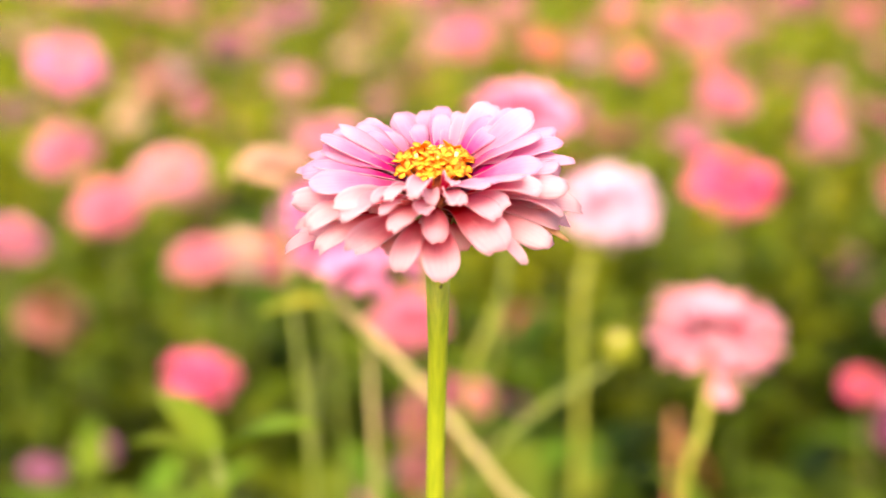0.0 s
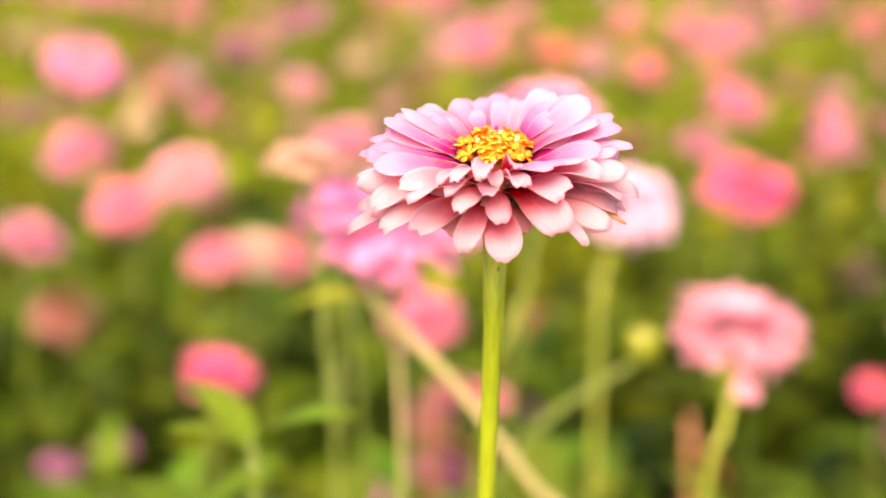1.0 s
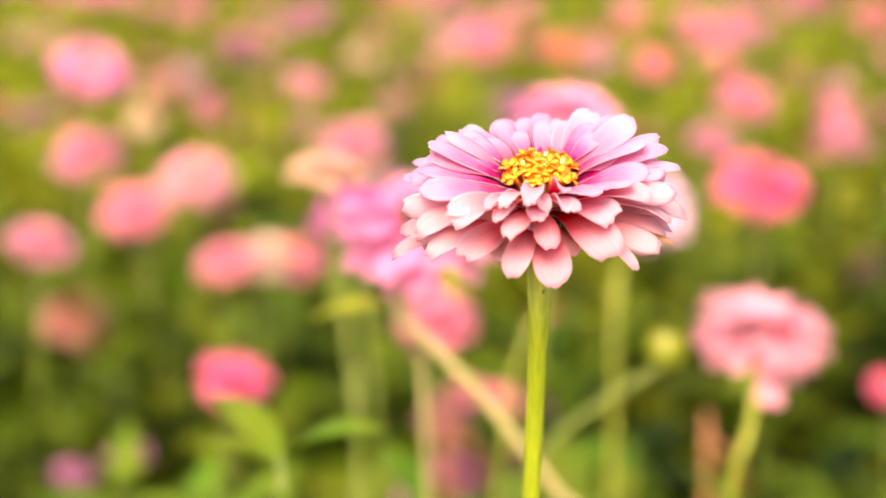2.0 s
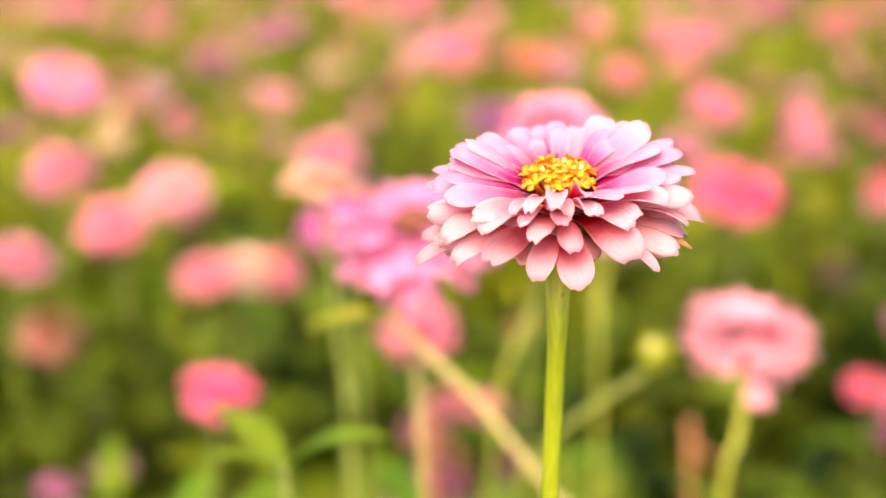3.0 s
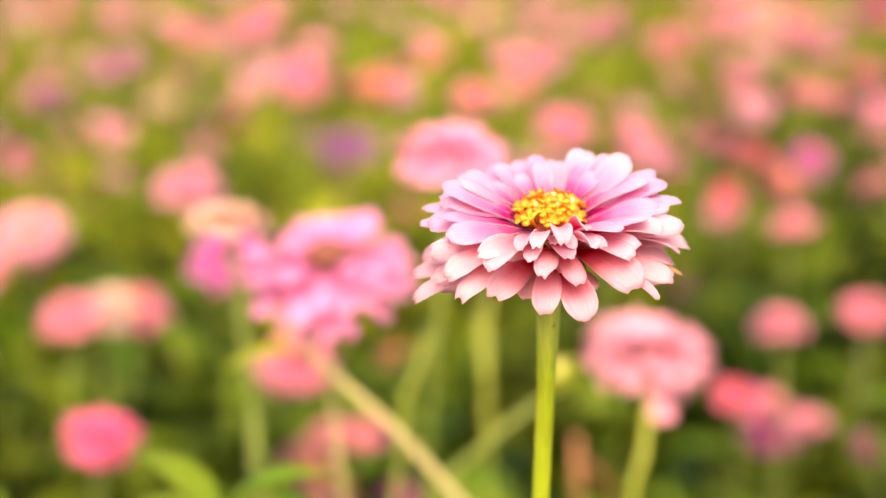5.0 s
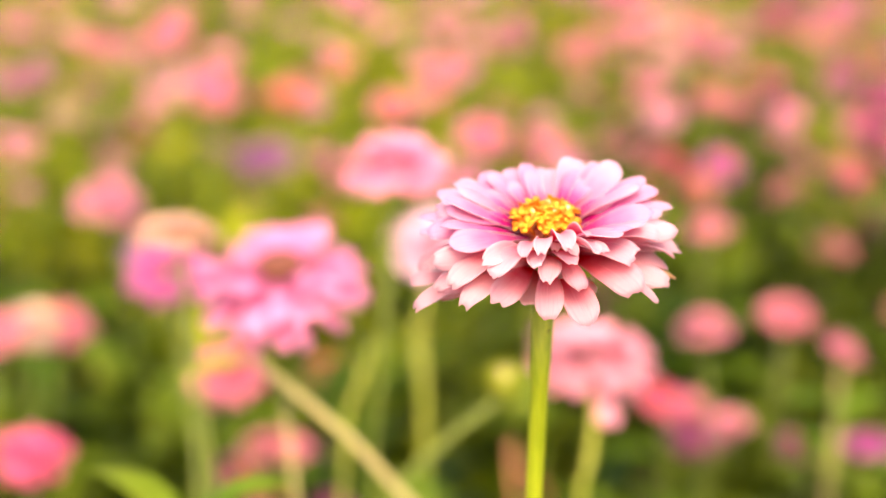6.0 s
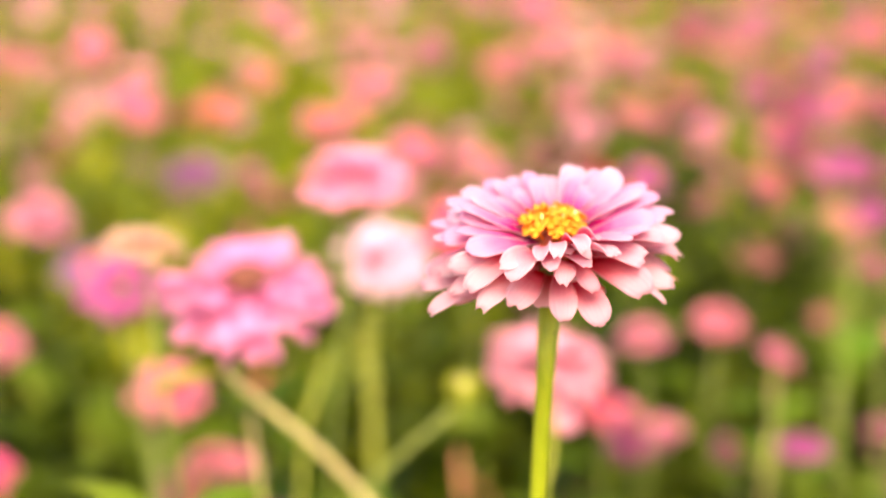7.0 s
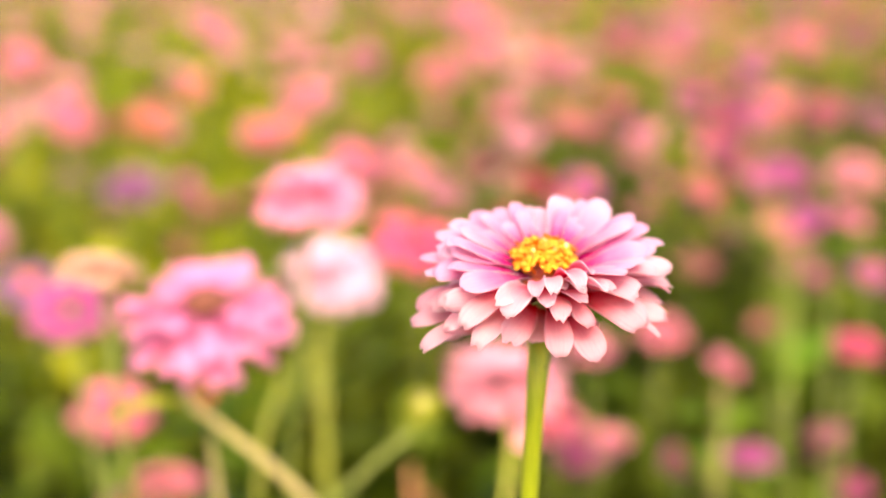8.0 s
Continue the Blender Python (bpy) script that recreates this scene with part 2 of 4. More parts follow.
def petal_into(bm, m, length, width, elev, rise, droop, camber, notch, rng, nu=11, nv=7, thick=0.00032, bend=2.0, sway=0.12):
    """A zinnia ray: a narrow claw that widens to a round, notched tip; it leaves along +x at the angle elev, bends by rise and turns down by droop at its tip. Upper face material 0, lower face 1."""
    uv = bm.loops.layers.uv.get("petal") or bm.loops.layers.uv.new("petal")
    centre, x, z = [], 0.0, 0.0
    for i in range(nu):
        u = i / (nu - 1)
        a = radians(elev + rise * (1 - u) - droop * u ** bend)
        centre.append((x, z, a))
        x += math.cos(a) * length / (nu - 1)
        z += math.sin(a) * length / (nu - 1)
    side, twist, k = rng.uniform(-sway, sway), rng.uniform(-0.3, 0.3), rng.uniform(0, 6)
    teeth = [rng.uniform(-0.014, 0.014) for _ in range(nv)]
    grid = [[], []]
    for i, (x, z, a) in enumerate(centre):
        u = i / (nu - 1)
        w = width / 2 * (0.22 + 0.78 * smoothstep(0.1, 0.74, u))
        if u > 0.8:
            w *= math.sqrt(max(0.05, 1 - 0.64 * ((u - 0.8) / 0.2) ** 2.2))
        rows = ([], [])
        for j in range(nv):
            v = 2 * j / (nv - 1) - 1
            back = length * smoothstep(0.76, 1.0, u) * (0.03 * v ** 4 + notch * (0.5 + 0.5 * math.cos(v * 4.6 + k)) + teeth[j])
            lift = -camber * w * (v * v) * (0.5 + 0.6 * u - 0.55 * u * u) + twist * v * w * u + 0.10 * w * math.sin(6 * u + k + 2 * v) * v * abs(v)
            p = Vector((x - back * math.cos(a) - lift * math.sin(a), v * w + side * length * u * u, z - back * math.sin(a) + lift * math.cos(a)))
            n = Vector((-math.sin(a), 2 * camber * v * 0.6, math.cos(a))).normalized()
            rows[0].append(bm.verts.new(m @ (p + n * thick * (1.1 - 0.6 * u) / 2)))
            rows[1].append(bm.verts.new(m @ (p - n * thick * (1.1 - 0.6 * u) / 2)))
        grid[0].append(rows[0])
        grid[1].append(rows[1])

    def face(vs, us, mat):
        f = bm.faces.new(vs)
        f.material_index, f.smooth = mat, True
        for loop, at in zip(f.loops, us):
            loop[uv].uv = at

    for i in range(nu - 1):
        u0, u1 = i / (nu - 1), (i + 1) / (nu - 1)
        for j in range(nv - 1):
            v0, v1 = j / (nv - 1), (j + 1) / (nv - 1)
            t, b = grid
            face((t[i][j], t[i + 1][j], t[i + 1][j + 1], t[i][j + 1]), ((u0, v0), (u1, v0), (u1, v1), (u0, v1)), 0)
            face((b[i][j], b[i][j + 1], b[i + 1][j + 1], b[i + 1][j]), ((u0, v0), (u0, v1), (u1, v1), (u1, v0)), 1)
        for j in (0, nv - 1):
            vs = (grid[0][i][j], grid[1][i][j], grid[1][i + 1][j], grid[0][i + 1][j])
            face(vs if j == 0 else vs[::-1], ((u0, j), (u0, j), (u1, j), (u1, j)), 0)
    for j in range(nv - 1):
        face((grid[0][-1][j], grid[1][-1][j], grid[1][-1][j + 1], grid[0][-1][j + 1]), ((1, 0.5),) * 4, 0)


def tube_into(bm, points, radii, sides=8):
    """A tapered tube along points."""
    rings = []
    for i, p in enumerate(points):
        p = Vector(p)
        ahead = (Vector(points[min(i + 1, len(points) - 1)]) - Vector(points[max(i - 1, 0)])).normalized()
        q = ahead.to_track_quat("Z", "Y")
        rings.append([bm.verts.new(p + q @ Vector((math.cos(2 * math.pi * k / sides) * radii[i], math.sin(2 * math.pi * k / sides) * radii[i], 0))) for k in range(sides)])
    for a, b in zip(rings, rings[1:]):
        for k in range(sides):
            bm.faces.new((a[k], a[(k + 1) % sides], b[(k + 1) % sides], b[k])).smooth = True
    bm.faces.new(rings[-1])
    bm.faces.new(rings[0][::-1])


def dome_into(bm, radius, height, z0, rings=7, sides=16, rough=0.0, rng=None):
    """A rounded cap with a flat foot."""
    levels = []
    for i in range(rings):
        a = math.pi / 2 * i / (rings - 1) * 0.96
        levels.append([bm.verts.new((radius * math.cos(a) * math.cos(t) * (1 + (rng.uniform(-rough, rough) if rng else 0)), radius * math.cos(a) * math.sin(t) * (1 + (rng.uniform(-rough, rough) if rng else 0)), z0 + height * math.sin(a))) for t in (2 * math.pi * k / sides for k in range(sides))])
    for a, b in zip(levels, levels[1:]):
        for k in range(sides):
            bm.faces.new((a[k], a[(k + 1) % sides], b[(k + 1) % sides], b[k])).smooth = True
    bm.faces.new(levels[-1])
    bm.faces.new(levels[0][::-1])


def leaf_into(bm, m, length, width, bend, fold, nu=9, nv=5, thick=0.0004):
    """A lance-shaped leaf along +x with a folded midrib, drooping towards its tip."""
    grid, x, z = [], 0.0, 0.0
    for i in range(nu):
        u = i / (nu - 1)
        a = radians(bend * (0.5 - u))
        w = width / 2 * (math.sin(math.pi * min(1, u * 0.92 + 0.08) ** 0.75) ** 0.9 + 0.02)
        rows = ([], [])
        for j in range(nv):
            v = 2 * j / (nv - 1) - 1
            up = abs(v) * w * fold + 0.06 * w * math.sin(9 * u + 2 * v)
            p = Vector((x - up * math.sin(a), v * w, z + up * math.cos(a)))
            rows[0].append(bm.verts.new(m @ p))
            rows[1].append(bm.verts.new(m @ (p - Vector((0, 0, thick)))))
        grid.append(rows)
        x += math.cos(a) * length / (nu - 1)
        z += math.sin(a) * length / (nu - 1)
    for g, h in zip(grid, grid[1:]):
        for j in range(nv - 1):
            bm.faces.new((g[0][j], h[0][j], h[0][j + 1], g[0][j + 1])).smooth = True
            bm.faces.new((g[1][j], g[1][j + 1], h[1][j + 1], h[1][j])).smooth = True
        bm.faces.new((g[0][0], g[1][0], h[1][0], h[0][0]))
        bm.faces.new((g[0][-1], h[0][-1], h[1][-1], g[1][-1]))


def curve_points(a, b, bow, n=9):
    """Points from a to b, bowed aside by the vector bow in the middle."""
    a, b, bow = Vector(a), Vector(b), Vector(bow)
    return [a.lerp(b, i / (n - 1)) + bow * math.sin(math.pi * i / (n - 1)) for i in range(n)]


def turned(axis_x, axis_y):
    """A head's turn: degrees about x (towards the viewer's side: plus) and about y."""
    return pose(0, 0, 0, axis_x, axis_y, 0)


# ---- the ground ----
bm = bmesh.new()
N = 60
spots = [[None] * (N + 1) for _ in range(N + 1)]
for i in range(N + 1):
    for j in range(N + 1):
        fx, fy = 2 * i / N - 1, 2 * j / N - 1
        x, y = 900 * fx * abs(fx) ** 3, 900 * fy * abs(fy) ** 3
        near = max(0.0, 1 - math.hypot(x, y) / 40)
        spots[i][j] = bm.verts.new((x, y, 0.03 * near * noise.noise(Vector((x * 3, y * 3, 0))) - 0.02))
for i in range(N):
    for j in range(N):
        bm.faces.new((spots[i][j], spots[i + 1][j], spots[i + 1][j + 1], spots[i][j + 1])).smooth = True
tagged(part("ground", bm, SOIL), "dry brown garden soil under the flower field", "ground", kind="structure")


# ---- the tall pink zinnia in front ----
def rings_of_petals(head, rings, rng, mats, nu, nv, kinds=5):
    """Petals as parts of a head. A ring: azimuths, root radius, root height, length, width, elev, rise, droop, camber."""
    for level, (az, r0, z0, length, width, elev, rise, droop, camber) in enumerate(rings):
        shapes = []
        for _ in range(kinds):
            bm = bmesh.new()
            petal_into(bm, Matrix(), length * rng.uniform(0.88, 1.06), width * rng.uniform(0.82, 1.14), 0, rise + rng.uniform(-5, 5), droop + rng.uniform(-18, 22), camber + rng.uniform(-0.5, 0.4), rng.uniform(0.0, 0.055), rng, nu, nv, bend=3.0)
            shapes.append(mesh_of(bm, "petal", mats[level < 4]))
        for i, a in enumerate(az):
            m = pose(0, 0, z0, 0, 0, a) @ pose(r0, 0, 0, 20 * math.cos(radians(a)) + rng.gauss(0, 10), -elev + rng.gauss(0, 6), rng.uniform(-8, 8))
            placed("petal", shapes[i % kinds], head, m)


def ray_chord(rise, droop, n=15):
    """How far a ray of length one reaches, along and up, once it is bent."""
    angles = [radians(rise * (1 - k / n) - droop * (k / n) ** 3) for k in range(n)]
    return sum(map(math.cos, angles)) / n, sum(map(math.sin, angles)) / n


def floret_mesh(rng):
    """A five-pointed yellow disc floret on its tube."""
    bm = bmesh.new()
    tube_into(bm, [(0, 0, 0), (0, 0, 0.0022), (0, 0, 0.0036)], [0.0004, 0.00045, 0.0008], 6)
    for k in range(5):
        m = pose(0, 0, 0.0034, 0, 0, 72 * k + rng.uniform(-10, 10))
        petal_into(bm, m, 0.0024, 0.0019, rng.uniform(20, 50), 0, 70, 0.3, 0.0, rng, 4, 3, 0.0002)
    return mesh_of(bm, "floret", [FLORET, FLORET])


def tall_zinnia():
    rng = random.Random(11)
    thing = tagged(new("zinnia"), "tall pale pink double zinnia with yellow florets on a green stem", "flower", "zinnias of the field")
    thing.location = (0.012, 0.34, 0)
    head = new("flower_head")
    head.parent = thing
    head.matrix_basis = pose(0.0023, -0.0148, 0.8832, 7, 1, 0)
    mats = ([PETAL_UP, PETAL_DOWN], [PETAL_OLD, PETAL_DOWN], [PETAL_MID, PETAL_DOWN])
    # filling rays under the ones that show
    fill = (
        ([-14, 6, 26, 48, 70, 92, 114, 136, 158, 178, -166], 0.0042, -0.0052, 0.0245, 0.0074, -8, 10, 34, 0.25),
        ([-20, 0, 22, 46, 70, 94, 118, 142, 166, -172], 0.0046, -0.0034, 0.0235, 0.0070, 0, 10, 38, 0.3),
        ([-150, -118, -70, -34], 0.0042, -0.0044, 0.0150, 0.0068, -10, 10, 30, 0.3),
        ([-138, -92, -46, -24], 0.0046, -0.0022, 0.0130, 0.0064, 0, 10, 30, 0.3),
        ([-12, 10, 34, 58, 82, 106, 130, 154, 174], 0.0048, -0.0010, 0.0225, 0.0066, 8, 10, 36, 0.3),
        ([8, 31, 54, 77, 100, 123, 146, 169, 186], 0.0052, 0.0006, 0.0225, 0.0056, 14, 10, 24, 0.25),
        ([2, 20, 38, 56, 74, 92, 110, 128, 146, 164, 182], 0.0056, 0.0024, 0.0195, 0.0050, 22, 10, 26, 0.3),
        ([12, 35, 58, 82, 106, 130, 154, 176], 0.0060, 0.0036, 0.0135, 0.0044, 30, 8, 22, 0.3),
    )
    rings_of_petals(head, fill, rng, mats, 14, 7)
    # the rays that show. A ray: azimuth, reach and height of its tip, and width, in degrees and millimetres
    lowest = ((-83, 26.8, -10.4, 8.0), (-102, 27.0, -9.0, 7.2), (-37, 29.5, -6.4, 7.2), (-52, 30.6, -7.4, 5.4), (168, 31.0, -11.5, 7.2), (-168, 32.0, -13.5, 6.2), (-140, 29.8, -8.6, 6.2), (-128, 26.6, -7.2, 7.0), (-10, 31.6, -3.4, 7.6))
    low = ((-88, 25.2, -3.2, 6.6), (-61, 28.6, -4.6, 8.4), (-147, 30.4, -4.6, 6.6), (-104, 28.8, 0.0, 5.2), (-157, 30.6, -6.4, 6.0), (2, 29.0, -2.0, 7.0), (-26, 29.6, -1.6, 7.0))
    middle = ((-127, 28.4, -0.4, 6.6), (-136, 28.4, 2.6, 4.8), (-61, 26.0, 1.2, 6.0), (-110, 27.4, 3.2, 4.8), (-94, 26.2, 3.4, 4.6), (-51, 25.2, 3.6, 6.4), (-160, 31.6, 2.6, 7.0), (-19, 29.8, 4.8, 7.4), (-34, 26.6, 4.4, 6.4))
    upper = ((-152, 28.4, 4.0, 7.4), (162, 29.0, 3.2, 4.8), (179, 29.4, 3.0, 5.0), (-177, 24.4, 11.2, 5.6), (132, 25.6, 8.0, 5.8), (109, 26.6, 8.6, 6.8), (150, 26.6, 7.4, 5.2), (96, 24.0, 9.6, 5.4), (86, 18.8, 10.8, 5.0), (70, 21.2, 10.2, 5.2), (57, 22.8, 13.0, 7.2), (29, 24.2, 13.4, 7.6), (14, 26.4, 11.4, 5.8), (3, 27.0, 10.2, 6.2), (-5, 29.4, 7.0, 6.6), (42, 23.6, 12.4, 5.6), (-168, 26.8, 6.6, 5.0), (-66, 24.0, 7.4, 6.4), (-55, 23.4, 8.4, 5.2), (-40, 23.4, 8.0, 5.8), (-22, 24.0, 8.6, 6.0), (-12, 26.5, 7.4, 5.6), (170, 24.0, 9.4, 4.8))
    inner = ((-108, 27.2, 5.6, 4.8), (-97, 28.2, 7.2, 4.6), (-79, 18.6, 7.0, 4.2), (-84, 25.4, 5.6, 3.8), (-74, 25.4, 5.4, 4.6), (-116, 25.6, 4.4, 4.2), (-90, 22.6, 4.0, 3.8), (-101, 20.0, 4.2, 3.6))
    for rays, r0, z0, rise, droop, camber, old in ((lowest, 4.4, -4.6, 14, 58, 0.12, 1), (low, 4.7, -2.8, 16, 60, 0.15, 1), (middle, 5.0, -1.8, 16, 52, 0.0, 2), (upper, 5.4, 1.2, 8, 20, 0.1, 0), (inner, 5.0, -0.4, 16, 46, -0.5, 2)):
        for azimuth, reach, height, width in rays:
            wild = 1.6 if old == 2 else 1.0
            bend = droop * rng.uniform(1 - 0.35 * wild, 1 + 0.2 * wild) * (0.5 if abs(azimuth) > 150 else 1)
            along, up = ray_chord(rise, bend)
            far = math.hypot(reach - r0, height - z0)
            length = far / math.hypot(along, up)
            elev = math.degrees(math.atan2(height - z0, reach - r0) - math.atan2(up, along))
            bm = bmesh.new()
            petal_into(bm, Matrix(), length / 1000, width * rng.uniform(0.8, 1.0) / 1000, 0, rise, bend, camber + wild * rng.uniform(-0.5, 0.35), rng.uniform(0.0, 0.035), rng, 16, 9, bend=3.0, sway=0.03)
            part("petal", bm, mats[old], head).matrix_basis = pose(0, 0, z0 / 1000, 0, 0, azimuth) @ pose(r0 / 1000, 0, 0, (26 if old == 0 else 17 + 16 * math.cos(radians(azimuth)) ** 4) * math.cos(radians(azimuth)) + rng.gauss(0, 8 if old == 0 else 12 * wild), -elev, 0)
    bm = bmesh.new()
    dome_into(bm, 0.0052, 0.0056, 0.0002, rng=rng, rough=0.04)
    tube_into(bm, [(0, 0, -0.0125), (0, 0, -0.008), (0, 0, 0.001)], [0.0036, 0.0054, 0.0056], 14)
    part("disc", bm, CORE, head, "dark russet centre of the bloom")
    kinds = [floret_mesh(rng) for _ in range(5)]
    for n, r, lean in ((16, 0.0046, 34), (13, 0.0035, 22), (8, 0.0023, 12)):
        for k in range(n):
            a = 360 / n * (k + rng.uniform(-0.3, 0.3))
            z = 0.0002 + 0.0056 * math.sqrt(max(0, 1 - (r / 0.0056) ** 2))
            m = pose(0, 0, z - 0.0012, 0, 0, a) @ pose(r * rng.uniform(0.94, 1.05), 0, 0, 0, lean + rng.uniform(-14, 14), 0)
            placed("floret", kinds[(k + n) % 5], head, m @ Matrix.Diagonal((1.0, 1.0, rng.uniform(0.8, 1.25), 1)))
    for k in range(9):
        bm = bmesh.new()
        dome_into(bm, 0.0008, 0.0022, 0, 5, 8)
        r, a = 0.0022 * math.sqrt(k / 8), 2.4 * k
        part("floret_bud", bm, FLORET_BUD, head).matrix_basis = pose(r * math.cos(a), r * math.sin(a), 0.0052)
    for k in range(5):
        bm = bmesh.new()
        a, r = radians(72 * k + 50 + rng.uniform(-20, 20)), rng.uniform(0.0022, 0.0042)
        tube_into(bm, [(r * math.cos(a), r * math.sin(a), 0.003), (1.05 * r * math.cos(a), 1.05 * r * math.sin(a), 0.006), (1.2 * r * math.cos(a), 1.2 * r * math.sin(a), rng.uniform(0.0076, 0.0092))], [0.0004, 0.00055, 0.00045], 7)
        part("anther", bm, POLLEN, head)
    for k in range(22):
        bm = bmesh.new()
        ring = k % 2
        m = pose(0, 0, -0.0130 + 0.003 * ring, 0, 0, 360 / 11 * (k // 2) + 16 * ring)
        petal_into(bm, m @ pose(0.0030 + 0.0008 * ring, 0, 0), 0.0085, 0.0055, 50, 0, -25, 0.5, 0.0, rng, 5, 5, 0.0006)
        part("bract", bm, [BRACT, BRACT], head)
    bm = bmesh.new()
    petal_into(bm, Matrix(), 0.0275, 0.0030, 0, 8, 44, 0.9, 0.0, rng, 9, 5)
    wilted = part("wilted_petal", bm, [WILTED, WILTED], head, "shrivelled tan petal under the bloom")
    wilted.matrix_basis = pose(0, 0, -0.003, 0, 0, -19) @ pose(0.004, 0, 0, 0, 2, 0)
    bm = bmesh.new()
    points = [(0, 0.012, 0), (0.001, 0.015, 0.25), (-0.001, 0.014, 0.5), (0.0012, 0.0065, 0.7), (0.0025, -0.0026, 0.80), (0.0031, -0.0079, 0.845), (0.0030, -0.0120, 0.8715)]
    tube_into(bm, points, [0.0040, 0.0034, 0.0028, 0.0023, 0.0021, 0.0022, 0.0030], 14)
    part("stem", bm, STEM, thing, "smooth yellow-green stem")
    for h, a, wide in ((0.861, -75, 0.0006),):
        bm = bmesh.new()
        dome_into(bm, wide, 0.0003, 0, 4, 8, 0.2, rng)
        part("scar", bm, SCAR, thing, "small dark scar on the stem").matrix_basis = pose(0.0031, -0.0103, h, 0, 0, a) @ pose(0.00245, 0, 0, 0, 90, 0) @ Matrix.Diagonal((2.0, 1.0, 1.0, 1))
    for k, (h, a) in enumerate(((0.62, 20), (0.62, 200), (0.45, 110), (0.45, 290))):
        bm = bmesh.new()
        leaf_into(bm, pose(0, 0, h, 0, 0, a) @ pose(0.002, 0, 0, 0, -25, 0), 0.085, 0.034, 60, 0.3)
        part("leaf", bm, LEAF, thing)
    return thing


tall_zinnia()


# ---- the field's zinnias ----
COLOURS = {
    "pink": ((0.88, 0.37, 0.54), "pink"),
    "rosy": ((0.73, 0.24, 0.44), "rosy pink"),
    "rose": ((0.84, 0.31, 0.46), "rose-pink"),
    "coral": ((0.86, 0.28, 0.42), "coral"),
    "orange": ((0.86, 0.27, 0.24), "orange-coral"),
    "hot": ((0.83, 0.13, 0.30), "hot pink"),
    "magenta": ((0.40, 0.055, 0.20), "magenta"),
    "mauve": ((0.50, 0.17, 0.36), "mauve-pink"),
    "purple": ((0.40, 0.14, 0.42), "purple"),
    "pale": ((0.90, 0.53, 0.62), "pale pink"),
    "peach": ((0.86, 0.40, 0.53), "peach-pink"),
    "white": ((0.78, 0.55, 0.66), "blush-white"),
    "cream": ((0.86, 0.70, 0.46), "faded cream"),
    "orchid": ((0.56, 0.10, 0.40), "orchid-pink"),
    "salmon": ((0.74, 0.35, 0.42), "salmon-pink"),
    "dusty": ((0.62, 0.25, 0.22), "dusty coral"),
    "russet": ((0.40, 0.10, 0.08), "spent russet"),
}


def bloom_mesh(seed, layers, flat):
    """A double bloom one unit wide, as one mesh of many rays."""
    rng, bm = random.Random(seed), bmesh.new()
    for k in range(layers):
        f = k / max(1, layers - 1)
        elev = -20 + (66 - 26 * flat) * f
        n = 13 - (k > layers - 2) * 3
        for i in range(n):
            m = pose(0, 0, -0.05 + 0.13 * f * (1 - 0.5 * flat), 0, 0, 360 / n * (i + 0.5 * k + rng.uniform(-0.25, 0.25))) @ pose(0.06 + 0.02 * f, 0, 0, rng.uniform(-10, 10), rng.uniform(-8, 8), 0)
            petal_into(bm, m, (0.44 - 0.12 * f) * rng.uniform(0.9, 1.1), 0.18 * rng.uniform(0.85, 1.1), elev, 16, 38, 0.3, 0.03, rng, 5, 3, 0.008)
    return mesh_of(bm, "petals", [FIELD_PETAL, FIELD_PETAL])


def disc_mesh(mat):
    rng, bm = random.Random(3), bmesh.new()
    dome_into(bm, 0.11, 0.13, 0.0, 6, 12, 0.08, rng)
    return mesh_of(bm, "disc", [mat])


def calyx_mesh():
    bm = bmesh.new()
    tube_into(bm, [(0, 0, -0.2), (0, 0, -0.15), (0, 0, -0.06), (0, 0, 0.02)], [0.045, 0.085, 0.12, 0.10], 10)
    return mesh_of(bm, "calyx", [BRACT])


def stem_mesh(seed):
    """One unit tall, five millimetres thick."""
    rng, bm = random.Random(seed), bmesh.new()
    bend = Vector((rng.uniform(-0.03, 0.03), rng.uniform(-0.03, 0.03), 0))
    tube_into(bm, curve_points((bend.x * 2, bend.y * 2, 0), (0, 0, 1), bend, 7), [0.0030, 0.0029, 0.0027, 0.0025, 0.0023, 0.0022, 0.0024], 7)
    return mesh_of(bm, "stem", [FIELD_STEM])


def leaf_mesh(seed):
    rng, bm = random.Random(seed), bmesh.new()
    leaf_into(bm, Matrix(), 0.075 * rng.uniform(0.8, 1.2), 0.030 * rng.uniform(0.8, 1.2), rng.uniform(40, 90), 0.3, 7, 3)
    return mesh_of(bm, "leaf", [LEAF])


BLOOMS = [bloom_mesh(k, 5, 0.0) for k in range(3)] + [bloom_mesh(10 + k, 4, 0.6) for k in range(2)]
DISC, SPENT_DISC, CALYX = disc_mesh(FLORET), disc_mesh(SPENT), calyx_mesh()
STEMS = [stem_mesh(k) for k in range(4)]
LEAVES = [leaf_mesh(k) for k in range(4)]
field_rng = random.Random(5)


